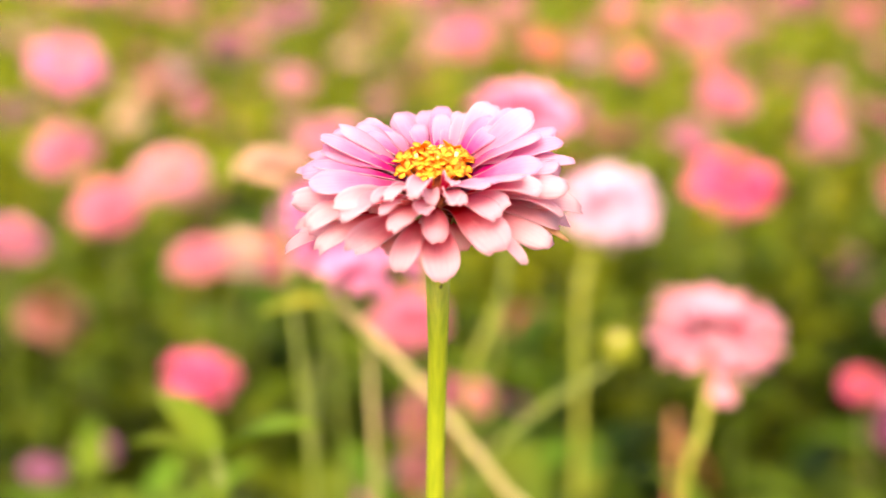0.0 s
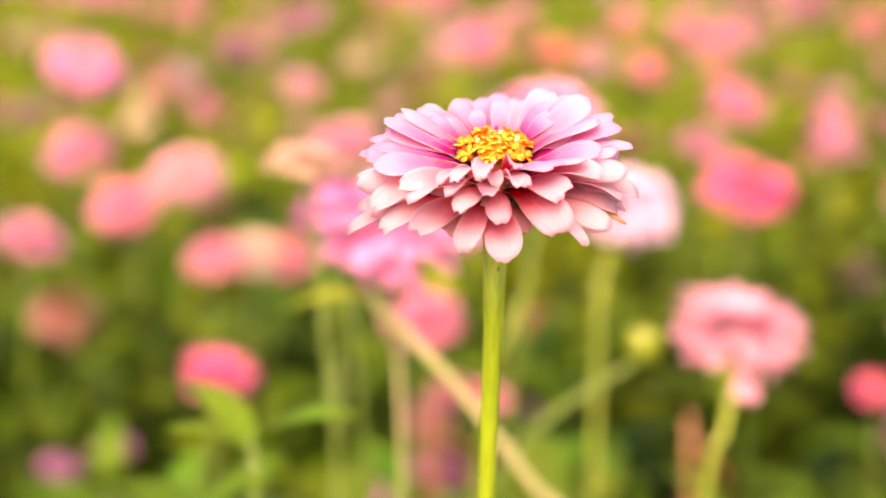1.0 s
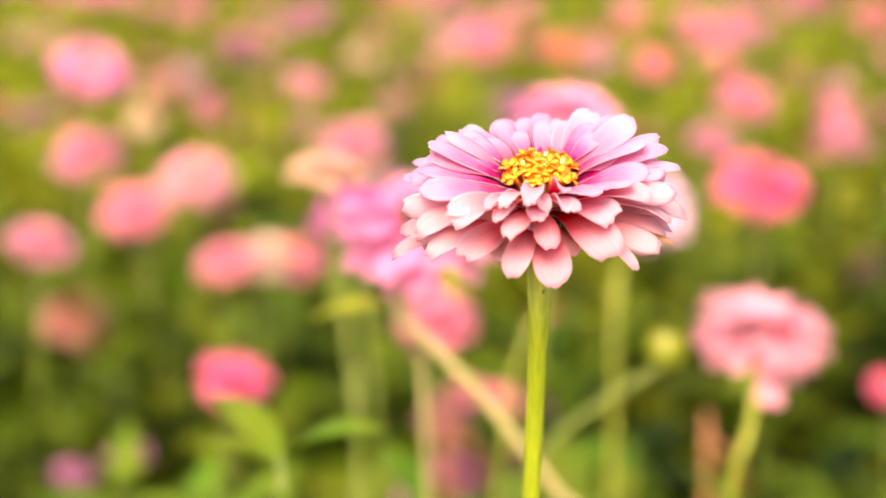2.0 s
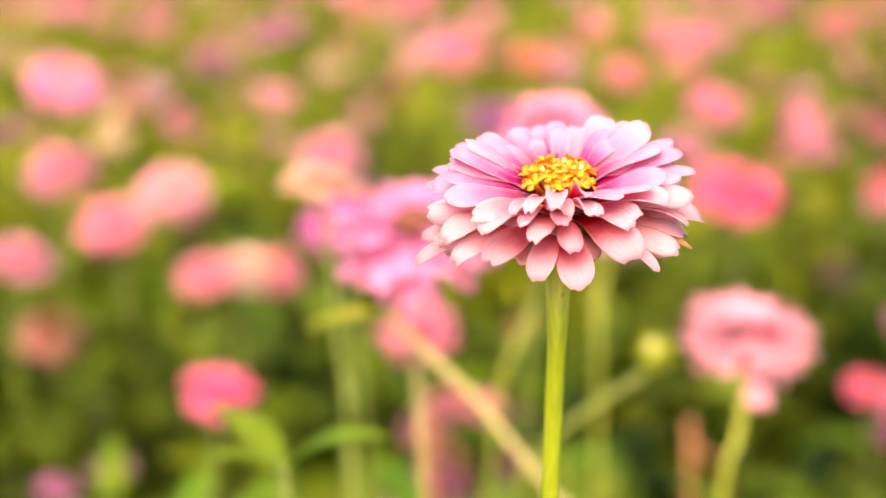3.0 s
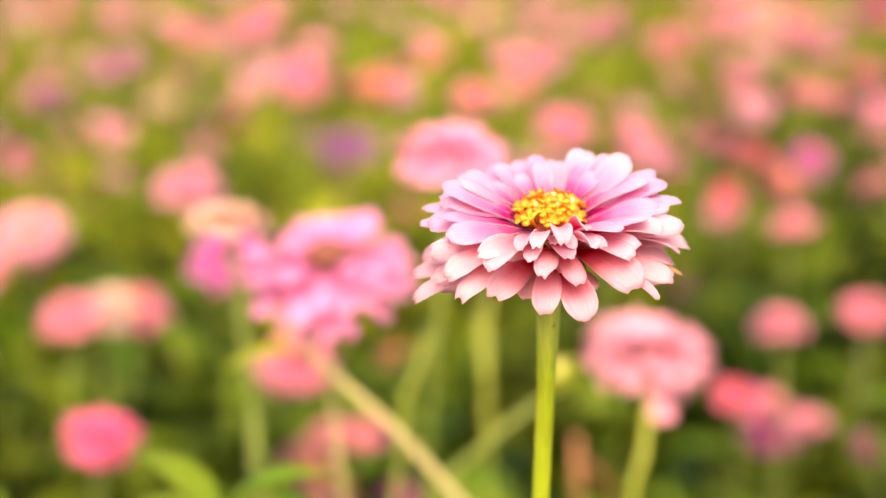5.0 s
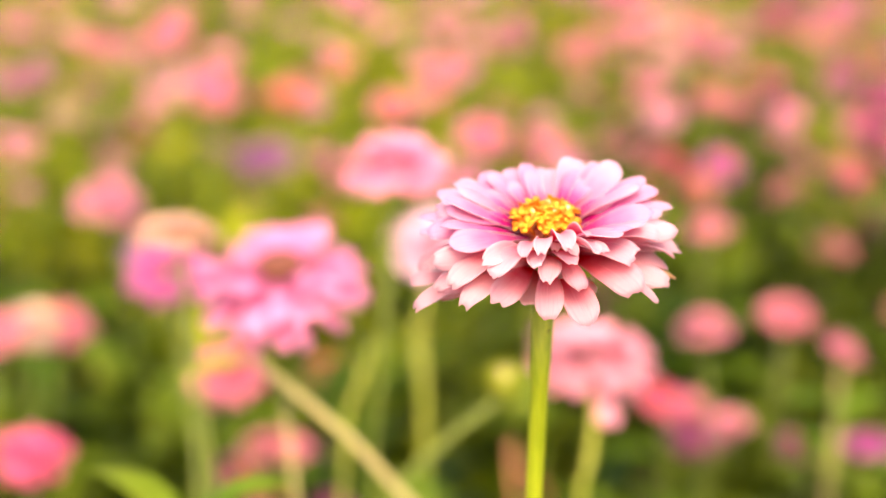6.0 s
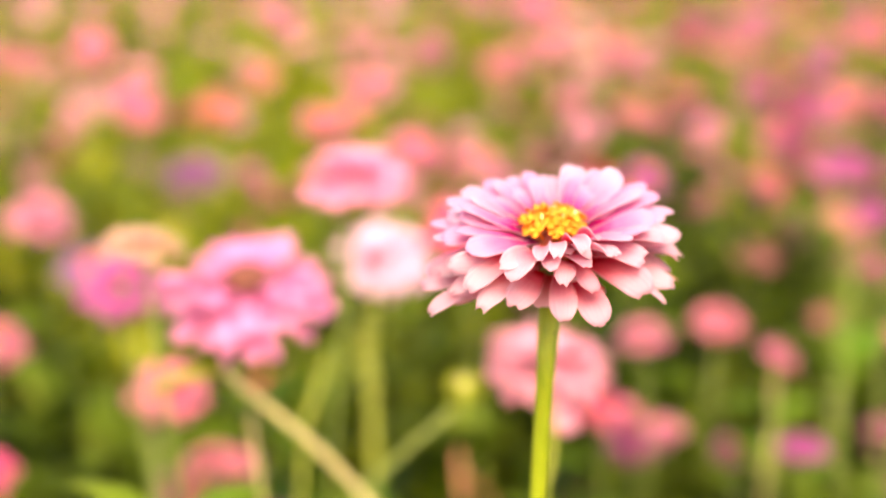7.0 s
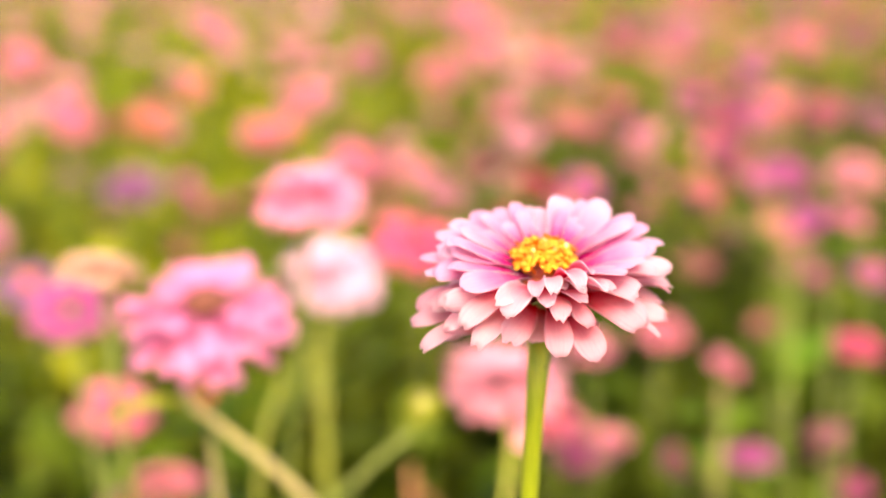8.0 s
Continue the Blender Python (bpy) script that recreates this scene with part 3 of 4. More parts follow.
def rays_of(thing, turn, colour, seed, rings, wild=1.0):
    """Rays of a near bloom, each a part. A ring: count, root height, length, width, elev, droop, all in widths of the bloom."""
    rng = random.Random(seed)
    for n, z0, length, width, elev, droop in rings:
        shapes = []
        for _ in range(5):
            bm = bmesh.new()
            petal_into(bm, Matrix(), length * rng.uniform(1 - 0.1 * wild, 1.08), width * rng.uniform(0.9, 1.1), 0, 10, droop * rng.uniform(1 - 0.3 * wild, 1 + 0.3 * wild), 0.25 + wild * rng.uniform(-0.3, 0.3), rng.uniform(0, 0.05), rng, 8, 5, 0.006, 3.0)
            shapes.append(mesh_of(bm, "petal", [FIELD_PETAL, FIELD_PETAL]))
        for k in range(n):
            m = pose(0, 0, z0, 0, 0, 360 / n * (k + rng.uniform(-0.35, 0.35))) @ pose(0.05, 0, 0, rng.gauss(0, 16 * wild), -elev + rng.gauss(0, 9 * wild), 0)
            deep = rng.uniform(1 - 0.14 * wild, 1.06)
            ray = placed("petal", shapes[k % 5], thing, turn @ m)
            ray.color = (*[min(0.92, c * deep) for c in colour], 1)


OPEN_RAYS = ((23, -0.05, 0.43, 0.105, -20, 44), (24, -0.02, 0.46, 0.11, -9, 46), (22, 0.01, 0.44, 0.105, 2, 46), (19, 0.03, 0.37, 0.10, 12, 52))
RUFFLED_RAYS = ((25, -0.06, 0.46, 0.095, -22, 48), (26, -0.03, 0.48, 0.09, -10, 50), (25, 0.0, 0.46, 0.09, 2, 52), (22, 0.03, 0.41, 0.085, 14, 56), (17, 0.06, 0.33, 0.09, 26, 56), (13, 0.09, 0.24, 0.085, 44, 70), (9, 0.10, 0.18, 0.08, 60, 80), (5, 0.10, 0.12, 0.07, 78, 60))
DENSE_RAYS = ((15, -0.08, 0.44, 0.14, -18, 40), (15, -0.04, 0.46, 0.13, -6, 44), (14, 0.0, 0.45, 0.13, 6, 48), (13, 0.04, 0.40, 0.12, 18, 52), (12, 0.08, 0.33, 0.11, 32, 56), (9, 0.11, 0.24, 0.10, 48, 60), (6, 0.12, 0.14, 0.09, 68, 60))


def field_zinnia(colour, x, y, z, width, tilt=None, foot=None, disc=True, bloom=None, leaves=4, squash=0.76, rays=None, stalk=None, wild=1.0, thick=1.0):
    """A zinnia whose bloom has its middle at x, y, z, on a stem that stands on the ground."""
    rng = field_rng
    if tilt is None:
        tilt, squash = (rng.gauss(13, 12), rng.gauss(0, 14)), rng.uniform(0.46, 0.70)
    shade, word = COLOURS[colour]
    size = "small" if width < 0.046 else "large" if width > 0.06 else "open"
    thing = tagged(new("zinnia"), f"{size} {word} double zinnia on a thin green stem", "flower", "zinnias of the field")
    thing.location = (x, y, 0)
    turn = Matrix.Translation((0, 0, z)) @ turned(*tilt) @ pose(0, 0, 0, 0, 0, rng.uniform(0, 360)) @ Matrix.Diagonal((width, width, width * squash, 1))
    if rays:
        rays_of(thing, turn, shade, rng.randrange(999), rays, wild)
    else:
        petals = placed("petals", bloom or BLOOMS[rng.randrange(5)], thing, turn)
        petals.color = (*[min(0.92, c * k) for c, k in zip(shade, (rng.uniform(0.86, 1.0), rng.uniform(0.72, 0.98), rng.uniform(0.70, 0.97)))], 1)
    if disc:
        placed("disc", DISC if disc is True and rng.random() < 0.4 else SPENT_DISC, thing, turn @ Matrix.Translation((0, 0, 0.10 if disc == "spent" else 0.06)) @ Matrix.Scale(1.25 if disc == "spent" else 1.0, 4))
    placed("calyx", CALYX, thing, turn)
    top = turn @ Vector((0, 0, -0.16))
    if foot is None:
        placed("stem", STEMS[rng.randrange(4)], thing, pose(top.x, top.y, 0) @ Matrix.Diagonal((0.65, 0.65, top.z, 1)))
    else:
        bm = bmesh.new()
        way = [Vector(p) - Vector((x, y, 0)) for p in foot] + [top]
        fine = []
        for k in range(len(way) - 1):
            a, b, c, d = way[max(0, k - 1)], way[k], way[k + 1], way[min(len(way) - 1, k + 2)]
            for u in (0, 0.25, 0.5, 0.75):
                fine.append(b + ((c - a) * u + (2 * a - 5 * b + 4 * c - d) * u * u + (3 * b - a - 3 * c + d) * u ** 3) / 2)
        fine.append(top)
        tube_into(bm, fine, [(0.0024 - 0.0004 * k / len(fine)) * thick for k in range(len(fine))], 8)
        part("stem", bm, stalk or DRY_STEM, thing, "yellow-green leaning stem" if stalk else "long tan-green leaning stem")
    a = rng.uniform(0, 360)
    for k in range(leaves if foot is None else 0):
        h = z * (0.80 - 0.2 * (k // 2)) - 0.05
        placed("leaf", LEAVES[rng.randrange(4)], thing, pose(top.x, top.y, h, 0, 0, a + 180 * (k % 2) + 90 * (k // 2)) @ pose(0, 0, 0, 0, -rng.uniform(10, 45), 0))
    return thing


field_zinnia("pink", -0.201, 1.783, 0.770, 0.087)
field_zinnia("orange", 0.122, 1.820, 0.729, 0.060)
field_zinnia("purple", 0.068, 1.623, 0.685, 0.079, disc=False)
field_zinnia("rose", 0.413, 1.550, 0.663, 0.060)
field_zinnia("coral", 0.407, 0.905, 0.650, 0.035, foot=((0.38, 0.885, 0), (0.385, 0.888, 0.4), (0.394, 0.893, 0.57)))
field_zinnia("pale", 0.694, 1.996, 0.730, 0.064)
field_zinnia("orchid", 0.626, 1.632, 0.647, 0.060)
field_zinnia("rose", 0.459, 1.102, 0.617, 0.053)
field_zinnia("orchid", 0.416, 0.881, 0.586, 0.041)
field_zinnia("peach", -0.103, 1.342, 0.699, 0.070)
field_zinnia("rose", -0.371, 1.387, 0.677, 0.072)
field_zinnia("pink", -0.341, 1.315, 0.772, 0.079)
field_zinnia("rose", -0.351, 2.003, 0.619, 0.074)
field_zinnia("coral", 0.287, 1.481, 0.720, 0.066)
field_zinnia("coral", 0.484, 1.451, 0.683, 0.060)
field_zinnia("hot", 0.316, 1.025, 0.580, 0.038)
field_zinnia("magenta", 0.350, 1.032, 0.542, 0.048)
field_zinnia("rose", 0.44, 1.352, 0.373, 0.060)
field_zinnia("rose", 0.42, 1.21, 0.488, 0.072)
field_zinnia("rose", 0.409, 1.103, 0.522, 0.042)
field_zinnia("orchid", 0.458, 1.619, 0.507, 0.060)
field_zinnia("dusty", -0.387, 1.371, 0.513, 0.072, (16, 4), squash=0.85)
field_zinnia("rose", -0.319, 2.003, 0.605, 0.060)
field_zinnia("pink", -0.192, 1.130, 0.643, 0.058, (12, -6), squash=0.62)
field_zinnia("cream", -0.166, 1.150, 0.640, 0.050, (12, 4), squash=0.8)
field_zinnia("coral", -0.148, 1.191, 0.629, 0.064, (12, 6), squash=0.64)
field_zinnia("pale", -0.231, 1.214, 0.692, 0.072)
field_zinnia("coral", -0.272, 1.157, 0.677, 0.061)
field_zinnia("coral", 0.837, 2.181, 0.654, 0.060)
field_zinnia("pink", 0.237, 1.499, 0.789, 0.060)
field_zinnia("coral", 0.203, 1.555, 0.746, 0.055)
field_zinnia("rose", 0.359, 1.943, 0.744, 0.072)
field_zinnia("rose", 0.571, 2.049, 0.746, 0.072)
field_zinnia("pink", 0.047, 0.690, 0.837, 0.057, (5, 2), rays=DENSE_RAYS, squash=0.62, disc=False)
field_zinnia("coral", 1.022, 1.772, 0.806, 0.074)
field_zinnia("pink", 0.239, 2.052, 0.831, 0.084)
field_zinnia("pink", 0.592, 1.931, 0.840, 0.084)
field_zinnia("orchid", 0.703, 1.317, 0.709, 0.046)
field_zinnia("rose", 0.836, 1.375, 0.691, 0.060)
field_zinnia("mauve", 0.812, 1.691, 0.614, 0.060)
field_zinnia("hot", 0.476, 0.844, 0.672, 0.042)
field_zinnia("magenta", 0.840, 1.450, 0.556, 0.055)
field_zinnia("mauve", 0.729, 1.180, 0.627, 0.044)
field_zinnia("magenta", 0.400, 0.953, 0.560, 0.036)
field_zinnia("magenta", 0.560, 1.000, 0.536, 0.038)
field_zinnia("magenta", 0.521, 0.905, 0.537, 0.035)
field_zinnia("rose", 0.000, 0.989, 0.583, 0.046)
field_zinnia("mauve", 0.058, 1.245, 0.471, 0.055)
field_zinnia("mauve", -0.236, 0.953, 0.550, 0.035)
field_zinnia("mauve", -0.288, 0.995, 0.516, 0.035)
field_zinnia("mauve", -0.006, 0.952, 0.538, 0.050)
field_zinnia("pink", -0.061, 0.994, 0.503, 0.043)
field_zinnia("russet", 0.071, 1.171, 0.581, 0.041)
field_zinnia("rose", -0.328, 1.088, 0.667, 0.060)
field_zinnia("mauve", -0.316, 2.028, 0.697, 0.066)
field_zinnia("rose", 0.335, 0.987, 0.646, 0.048)
field_zinnia("rose", 0.482, 1.332, 0.641, 0.050)
field_zinnia("orchid", -0.062, 0.794, 0.765, 0.054, disc=False)
field_zinnia("purple", -0.065, 1.251, 0.672, 0.060)
field_zinnia("coral", 0.028, 1.100, 0.537, 0.041)
field_zinnia("magenta", -0.017, 1.053, 0.537, 0.041)
field_zinnia("magenta", 0.053, 1.038, 0.509, 0.041)
field_zinnia("rose", 0.027, 1.993, 0.730, 0.066)
field_zinnia("rose", -0.025, 1.921, 0.806, 0.066)
field_zinnia("coral", 0.023, 1.779, 0.738, 0.060)
field_zinnia("coral", 0.297, 1.514, 0.711, 0.060)
field_zinnia("rose", -0.555, 2.271, 0.757, 0.072)
field_zinnia("pale", -0.024, 2.330, 0.687, 0.072)
field_zinnia("rose", -0.135, 2.656, 0.728, 0.072)
field_zinnia("rose", -0.341, 2.140, 0.693, 0.066)
field_zinnia("coral", 0.718, 2.145, 0.683, 0.060)
field_zinnia("rose", 0.606, 2.582, 0.720, 0.078)
field_zinnia("rose", -0.120, 2.669, 0.729, 0.072)
field_zinnia("coral", 0.487, 1.476, 0.685, 0.060)
field_zinnia("rose", 1.070, 2.182, 0.774, 0.072)
field_zinnia("rose", 1.008, 2.311, 0.768, 0.066)
field_zinnia("rose", 0.613, 2.550, 0.737, 0.072)
field_zinnia("mauve", 1.176, 2.116, 0.651, 0.066)
field_zinnia("pale", 1.002, 2.072, 0.666, 0.060)
field_zinnia("rose", 1.159, 1.912, 0.684, 0.066)
field_zinnia("coral", 0.274, 2.443, 0.703, 0.066)
field_zinnia("rose", -0.033, 2.533, 0.642, 0.072)
field_zinnia("rose", -0.122, 2.719, 0.565, 0.072)
field_zinnia("rose", -0.509, 2.646, 0.691, 0.072)
field_zinnia("mauve", -0.518, 1.705, 0.658, 0.060)
field_zinnia("rose", 0.120, 2.948, 0.639, 0.072)
field_zinnia("rose", 0.512, 1.716, 0.666, 0.066)
field_zinnia("pale", 0.600, 2.323, 0.610, 0.060)
field_zinnia("rose", 0.236, 1.903, 0.601, 0.066)
field_zinnia("dusty", 0.709, 1.499, 0.568, 0.060)
field_zinnia("rose", 0.774, 1.372, 0.590, 0.054)
field_zinnia("mauve", 0.909, 1.748, 0.541, 0.060)
field_zinnia("coral", 1.095, 2.034, 0.647, 0.060)
field_zinnia("rose", 0.481, 1.153, 0.606, 0.038)
field_zinnia("dusty", 0.678, 1.288, 0.552, 0.038)
field_zinnia("hot", 0.876, 1.773, 0.596, 0.054)
field_zinnia("rose", 1.008, 1.614, 0.581, 0.060)


# the pink one with an open brown centre, on a long leaning stem
rosy = field_zinnia("rosy", -0.019, 0.606, 0.8055, 0.077, (12, -4), ((0.16, 0.60, 0), (0.13, 0.59, 0.35), (0.075, 0.574, 0.64), (0.038, 0.574, 0.699), (0.022, 0.578, 0.719), (0.004, 0.584, 0.740), (-0.016, 0.590, 0.759), (-0.031, 0.596, 0.776)), disc="spent", rays=OPEN_RAYS, squash=0.62, wild=1.25, thick=1.05)
for azimuth, elev, length in ((-130, -42, 0.027),):
    bm = bmesh.new()
    petal_into(bm, Matrix(), length, 0.0080, 0, 20, 30, 0.3, 0.03, random.Random(azimuth), 9, 5)
    drooping = part("drooping_petal", bm, [FIELD_PETAL, FIELD_PETAL], rosy, "rosy ray that droops below the bloom")
    drooping.color, drooping.matrix_basis = (0.75, 0.25, 0.42, 1), pose(0, -0.003, 0.802, 0, 0, azimuth) @ pose(0.005, 0, 0, 0, -elev, 0)
bm = bmesh.new()
leaf_into(bm, pose(-0.014, -0.010, 0.772, 0, 0, 186) @ pose(0, 0, 0, 0, 10, 0), 0.034, 0.013, 30, 0.35)
part("leaf", bm, PALE_LEAF, rosy, "small pale yellow-green leaf below the bloom")
# the salmon one beside the tall zinnia
salmon = field_zinnia("salmon", 0.138, 0.664, 0.741, 0.065, (4, 4), ((0.10, 0.70, 0), (0.105, 0.69, 0.35), (0.122, 0.636, 0.660), (0.129, 0.638, 0.695), (0.134, 0.645, 0.722)), rays=RUFFLED_RAYS, squash=0.52, disc=False, stalk=BRIGHT_STEM, wild=0.9, thick=0.95)
bm = bmesh.new()
petal_into(bm, Matrix(), 0.020, 0.012, 0, 0, 30, 0.3, 0.02, random.Random(2), 9, 5)
hanging = part("hanging_petal", bm, [FIELD_PETAL, FIELD_PETAL], salmon, "pink ray that hangs below the bloom")
hanging.color, hanging.matrix_basis = (0.74, 0.35, 0.42, 1), pose(-0.001, -0.020, 0.731, 0, 0, -85) @ pose(0, 0, 0, 0, 62, 0)
# faded cream bloom seen from its side
field_zinnia("cream", -0.060, 0.628, 0.824, 0.040, (-4, 5), bloom=BLOOMS[3], disc=False, squash=0.55)
field_zinnia("rose", -0.020, 1.040, 0.622, 0.064, (10, 0), bloom=BLOOMS[1])
# the blush-white one and the hot pink one behind the tall zinnia
field_zinnia("white", 0.112, 0.900, 0.745, 0.068, (14, 6), ((0.090, 0.83, 0), (0.090, 0.84, 0.620), (0.091, 0.855, 0.679), (0.096, 0.872, 0.713)), rays=DENSE_RAYS, squash=0.72, disc=False, stalk=BRIGHT_STEM, wild=1.4, thick=0.6)
field_zinnia("pink", 0.216, 1.262, 0.720, 0.046)
field_zinnia("hot", 0.216, 1.055, 0.727, 0.076, (10, 10), rays=OPEN_RAYS, squash=0.6, disc="spent")
field_zinnia("hot", -0.153, 0.912, 0.622, 0.053, (4, 10), rays=DENSE_RAYS, squash=0.48, disc=False)


# ---- a bud beside the salmon zinnia, and two broad leaves that catch the light ----
def zinnia_bud(x, y, z, foot):
    rng = random.Random(31)
    thing = tagged(new("zinnia_bud"), "closed yellow-green zinnia bud on a thin slanting stem", "bud")
    thing.location = (x, y, 0)
    bm = bmesh.new()
    dome_into(bm, 0.0058, 0.0070, z, 6, 12, 0.05, rng)
    part("bud_core", bm, mottled("pale bud", (0.40, 0.38, 0.15), (0.52, 0.48, 0.22), 300), thing)
    for k in range(14):
        bm = bmesh.new()
        m = pose(0, 0, z - 0.007 + 0.004 * (k % 2), 0, 0, 51 * (k // 2) + 18 * (k % 2))
        petal_into(bm, m @ pose(0.006, 0, 0), 0.011, 0.006, 80, 0, -35, 0.5, 0.0, rng, 5, 3, 0.0006)
        part("bract", bm, [PALE_LEAF, PALE_LEAF], thing)
    bm = bmesh.new()
    way = [Vector((fx - x, fy - y, fz)) for fx, fy, fz in foot] + [Vector((0, 0, z - 0.004))]
    tube_into(bm, way, [0.0019 - 0.0006 * k / len(way) for k in range(len(way))], 8)
    part("stem", bm, FIELD_STEM, thing)


zinnia_bud(0.094, 0.662, 0.731, ((-0.02, 0.67, 0), (-0.015, 0.67, 0.40), (0.015, 0.66, 0.645), (0.042, 0.655, 0.690), (0.066, 0.656, 0.709), (0.084, 0.660, 0.719)))


def leafy_stalk(x, y, height, leaves):
    """A flowerless zinnia shoot. A leaf: height, turn, length, width, lift."""
    thing = tagged(new("zinnia_shoot"), "flowerless zinnia shoot with broad bright green leaves", "plant")
    thing.location = (x, y, 0)
    bm = bmesh.new()
    tube_into(bm, curve_points((0, 0, 0), (0, 0, height), (0.006, 0.004, 0), 8), [0.0032 - 0.0012 * k / 7 for k in range(8)], 8)
    part("stem", bm, FIELD_STEM, thing)
    for h, turn, length, width, lift in leaves:
        bm = bmesh.new()
        leaf_into(bm, pose(0, 0, h, 0, 0, turn) @ pose(0.002, 0, 0, 0, -lift, 0), length, width, 50, 0.35)
        part("leaf", bm, BRIGHT_LEAF, thing)


def bare_stalk(label, mat, way, radius):
    thing = tagged(new("zinnia_stalk"), label, "stalk")
    thing.location = way[0]
    bm = bmesh.new()
    points = [Vector(q) - Vector(way[0]) for q in way]
    tube_into(bm, points, [radius * (1.25 - 0.35 * k / (len(points) - 1)) for k in range(len(points))], 8)
    part("stem", bm, mat, thing)
    bm = bmesh.new()
    dome_into(bm, radius * 1.5, radius * 2, points[-1].z, 5, 8)
    part("tip", bm, BRACT, thing).location = (points[-1].x, points[-1].y, 0)
    for k in (0, 1):
        bm = bmesh.new()
        leaf_into(bm, Matrix.Translation(points[1]) @ pose(0, 0, 0, 0, 0, 70 + 180 * k) @ pose(radius, 0, 0, 0, -20, 0), 0.06, 0.024, 60, 0.3)
        part("leaf", bm, LEAF, thing)


def dry_stalk(x, y, height, lean):
    thing = tagged(new("dry_stalk"), "dry orange-brown zinnia stalk standing among the leaves", "stalk")
    thing.location = (x, y, 0)
    bm = bmesh.new()
    tube_into(bm, curve_points((0, 0, 0), (lean, 0, height), (0.01, 0, 0), 8), [0.0034, 0.0034, 0.0033, 0.0032, 0.0031, 0.0030, 0.0030, 0.0022], 8)
    part("stem", bm, DRY_BROWN, thing)
    for k in range(3):
        bm = bmesh.new()
        leaf_into(bm, pose(lean * 0.9, 0, height - 0.02 - 0.05 * k, 0, 0, 130 * k) @ pose(0, 0, 0, 0, 60, 0), 0.05, 0.012, 70, 0.7)
        part("withered_leaf", bm, DRY_BROWN, thing)


dry_stalk(0.150, 0.875, 0.615, 0.004)
dry_stalk(-0.005, 0.93, 0.60, -0.01)
leafy_stalk(-0.068, 0.506, 0.743, ((0.741, 128, 0.056, 0.015, 5), (0.741, -15, 0.044, 0.018, 20), (0.741 - 0.004, 205, 0.034, 0.014, 25), (0.741 - 0.012, -80, 0.034, 0.014, 10), (0.62, 50, 0.08, 0.034, 10), (0.62, 230, 0.08, 0.034, 5)))
bare_stalk("slim pale olive zinnia stalk without a bloom", DRY_STEM, ((-0.010, 0.60, 0), (-0.014, 0.60, 0.55), (-0.017, 0.599, 0.707), (-0.020, 0.610, 0.750)), 0.0014)
bare_stalk("slanting yellow-green zinnia stalk without a bloom", BRIGHT_STEM, ((-0.03, 0.70, 0), (0.0, 0.71, 0.50), (0.026, 0.728, 0.700), (0.040, 0.736, 0.732)), 0.0015)
bare_stalk("slender green zinnia stalk without a bloom", FIELD_STEM, ((0.42, 0.80, 0), (0.43, 0.82, 0.45), (0.447, 0.836, 0.595), (0.463, 0.861, 0.722)), 0.0012)
bare_stalk("slender green zinnia stalk without a bloom", FIELD_STEM, ((0.41, 0.80, 0), (0.415, 0.82, 0.45), (0.424, 0.844, 0.595), (0.433, 0.869, 0.690)), 0.0011)
bare_stalk("upright yellow-green zinnia stalk without a bloom", BRIGHT_STEM, ((0.095, 0.86, 0), (0.095, 0.862, 0.55), (0.095, 0.880, 0.652), (0.093, 0.893, 0.700)), 0.0013)
bare_stalk("slim olive zinnia stalk without a bloom", FIELD_STEM, ((-0.060, 0.70, 0), (-0.057, 0.70, 0.55), (-0.055, 0.708, 0.705)), 0.0013)
for x, y, height, turn in ((-0.115, 0.66, 0.640, 20), (-0.150, 0.74, 0.600, 75), (-0.02, 0.74, 0.610, 130), (0.055, 0.78, 0.600, 40), (-0.215, 0.86, 0.570, 100), (0.17, 0.80, 0.575, 160), (0.10, 0.72, 0.560, 10)):
    leafy_stalk(x, y, height, ((height - 0.004, turn, 0.050, 0.020, 35), (height - 0.006, turn + 175, 0.054, 0.022, 25), (height - 0.03, turn + 88, 0.066, 0.028, 15), (height - 0.034, turn + 268, 0.064, 0.028, 10), (height - 0.09, turn + 10, 0.078, 0.034, 5), (height - 0.09, turn + 186, 0.080, 0.034, 0)))
leafy_stalk(0.398, 0.893, 0.618, ((0.606, 185, 0.046, 0.024, 15), (0.602, 5, 0.046, 0.024, 10), (0.56, 95, 0.06, 0.026, 10), (0.55, 275, 0.06, 0.026, 5)))
leafy_stalk(0.62, 1.15, 0.66, ((0.65, 150, 0.09, 0.036, 25), (0.64, 330, 0.09, 0.036, 20), (0.55, 60, 0.09, 0.036, 10), (0.55, 240, 0.09, 0.036, 5)))
leafy_stalk(0.50, 0.98, 0.60, ((0.60, 190, 0.08, 0.034, 25), (0.59, 10, 0.08, 0.034, 30), (0.5, 100, 0.09, 0.036, 10), (0.5, 280, 0.09, 0.036, 5)))


# ---- zinnias further out, where no single one stands out ----
wide_rng = random.Random(21)
for count, y0, y1, height, spread in ((100, 1.75, 2.9, 0.585, 0.055), (85, 2.5, 3.8, 0.67, 0.05)):
    for _ in range(count):
        y = wide_rng.uniform(y0, y1)
        x = wide_rng.uniform(-0.42 * y - 0.1, 0.80 * y + 0.1)
        kind = wide_rng.choice(("rose", "magenta", "hot", "rose", "coral", "mauve", "pink", "magenta", "dusty") if x > 0.42 * y else ("rose", "rose", "pink", "pink", "coral", "pale", "peach", "magenta", "peach", "pale", "coral", "mauve", "russet", "cream"))
        field_zinnia(kind, x, y, wide_rng.gauss(height, spread), wide_rng.uniform(0.048, 0.072), leaves=2)


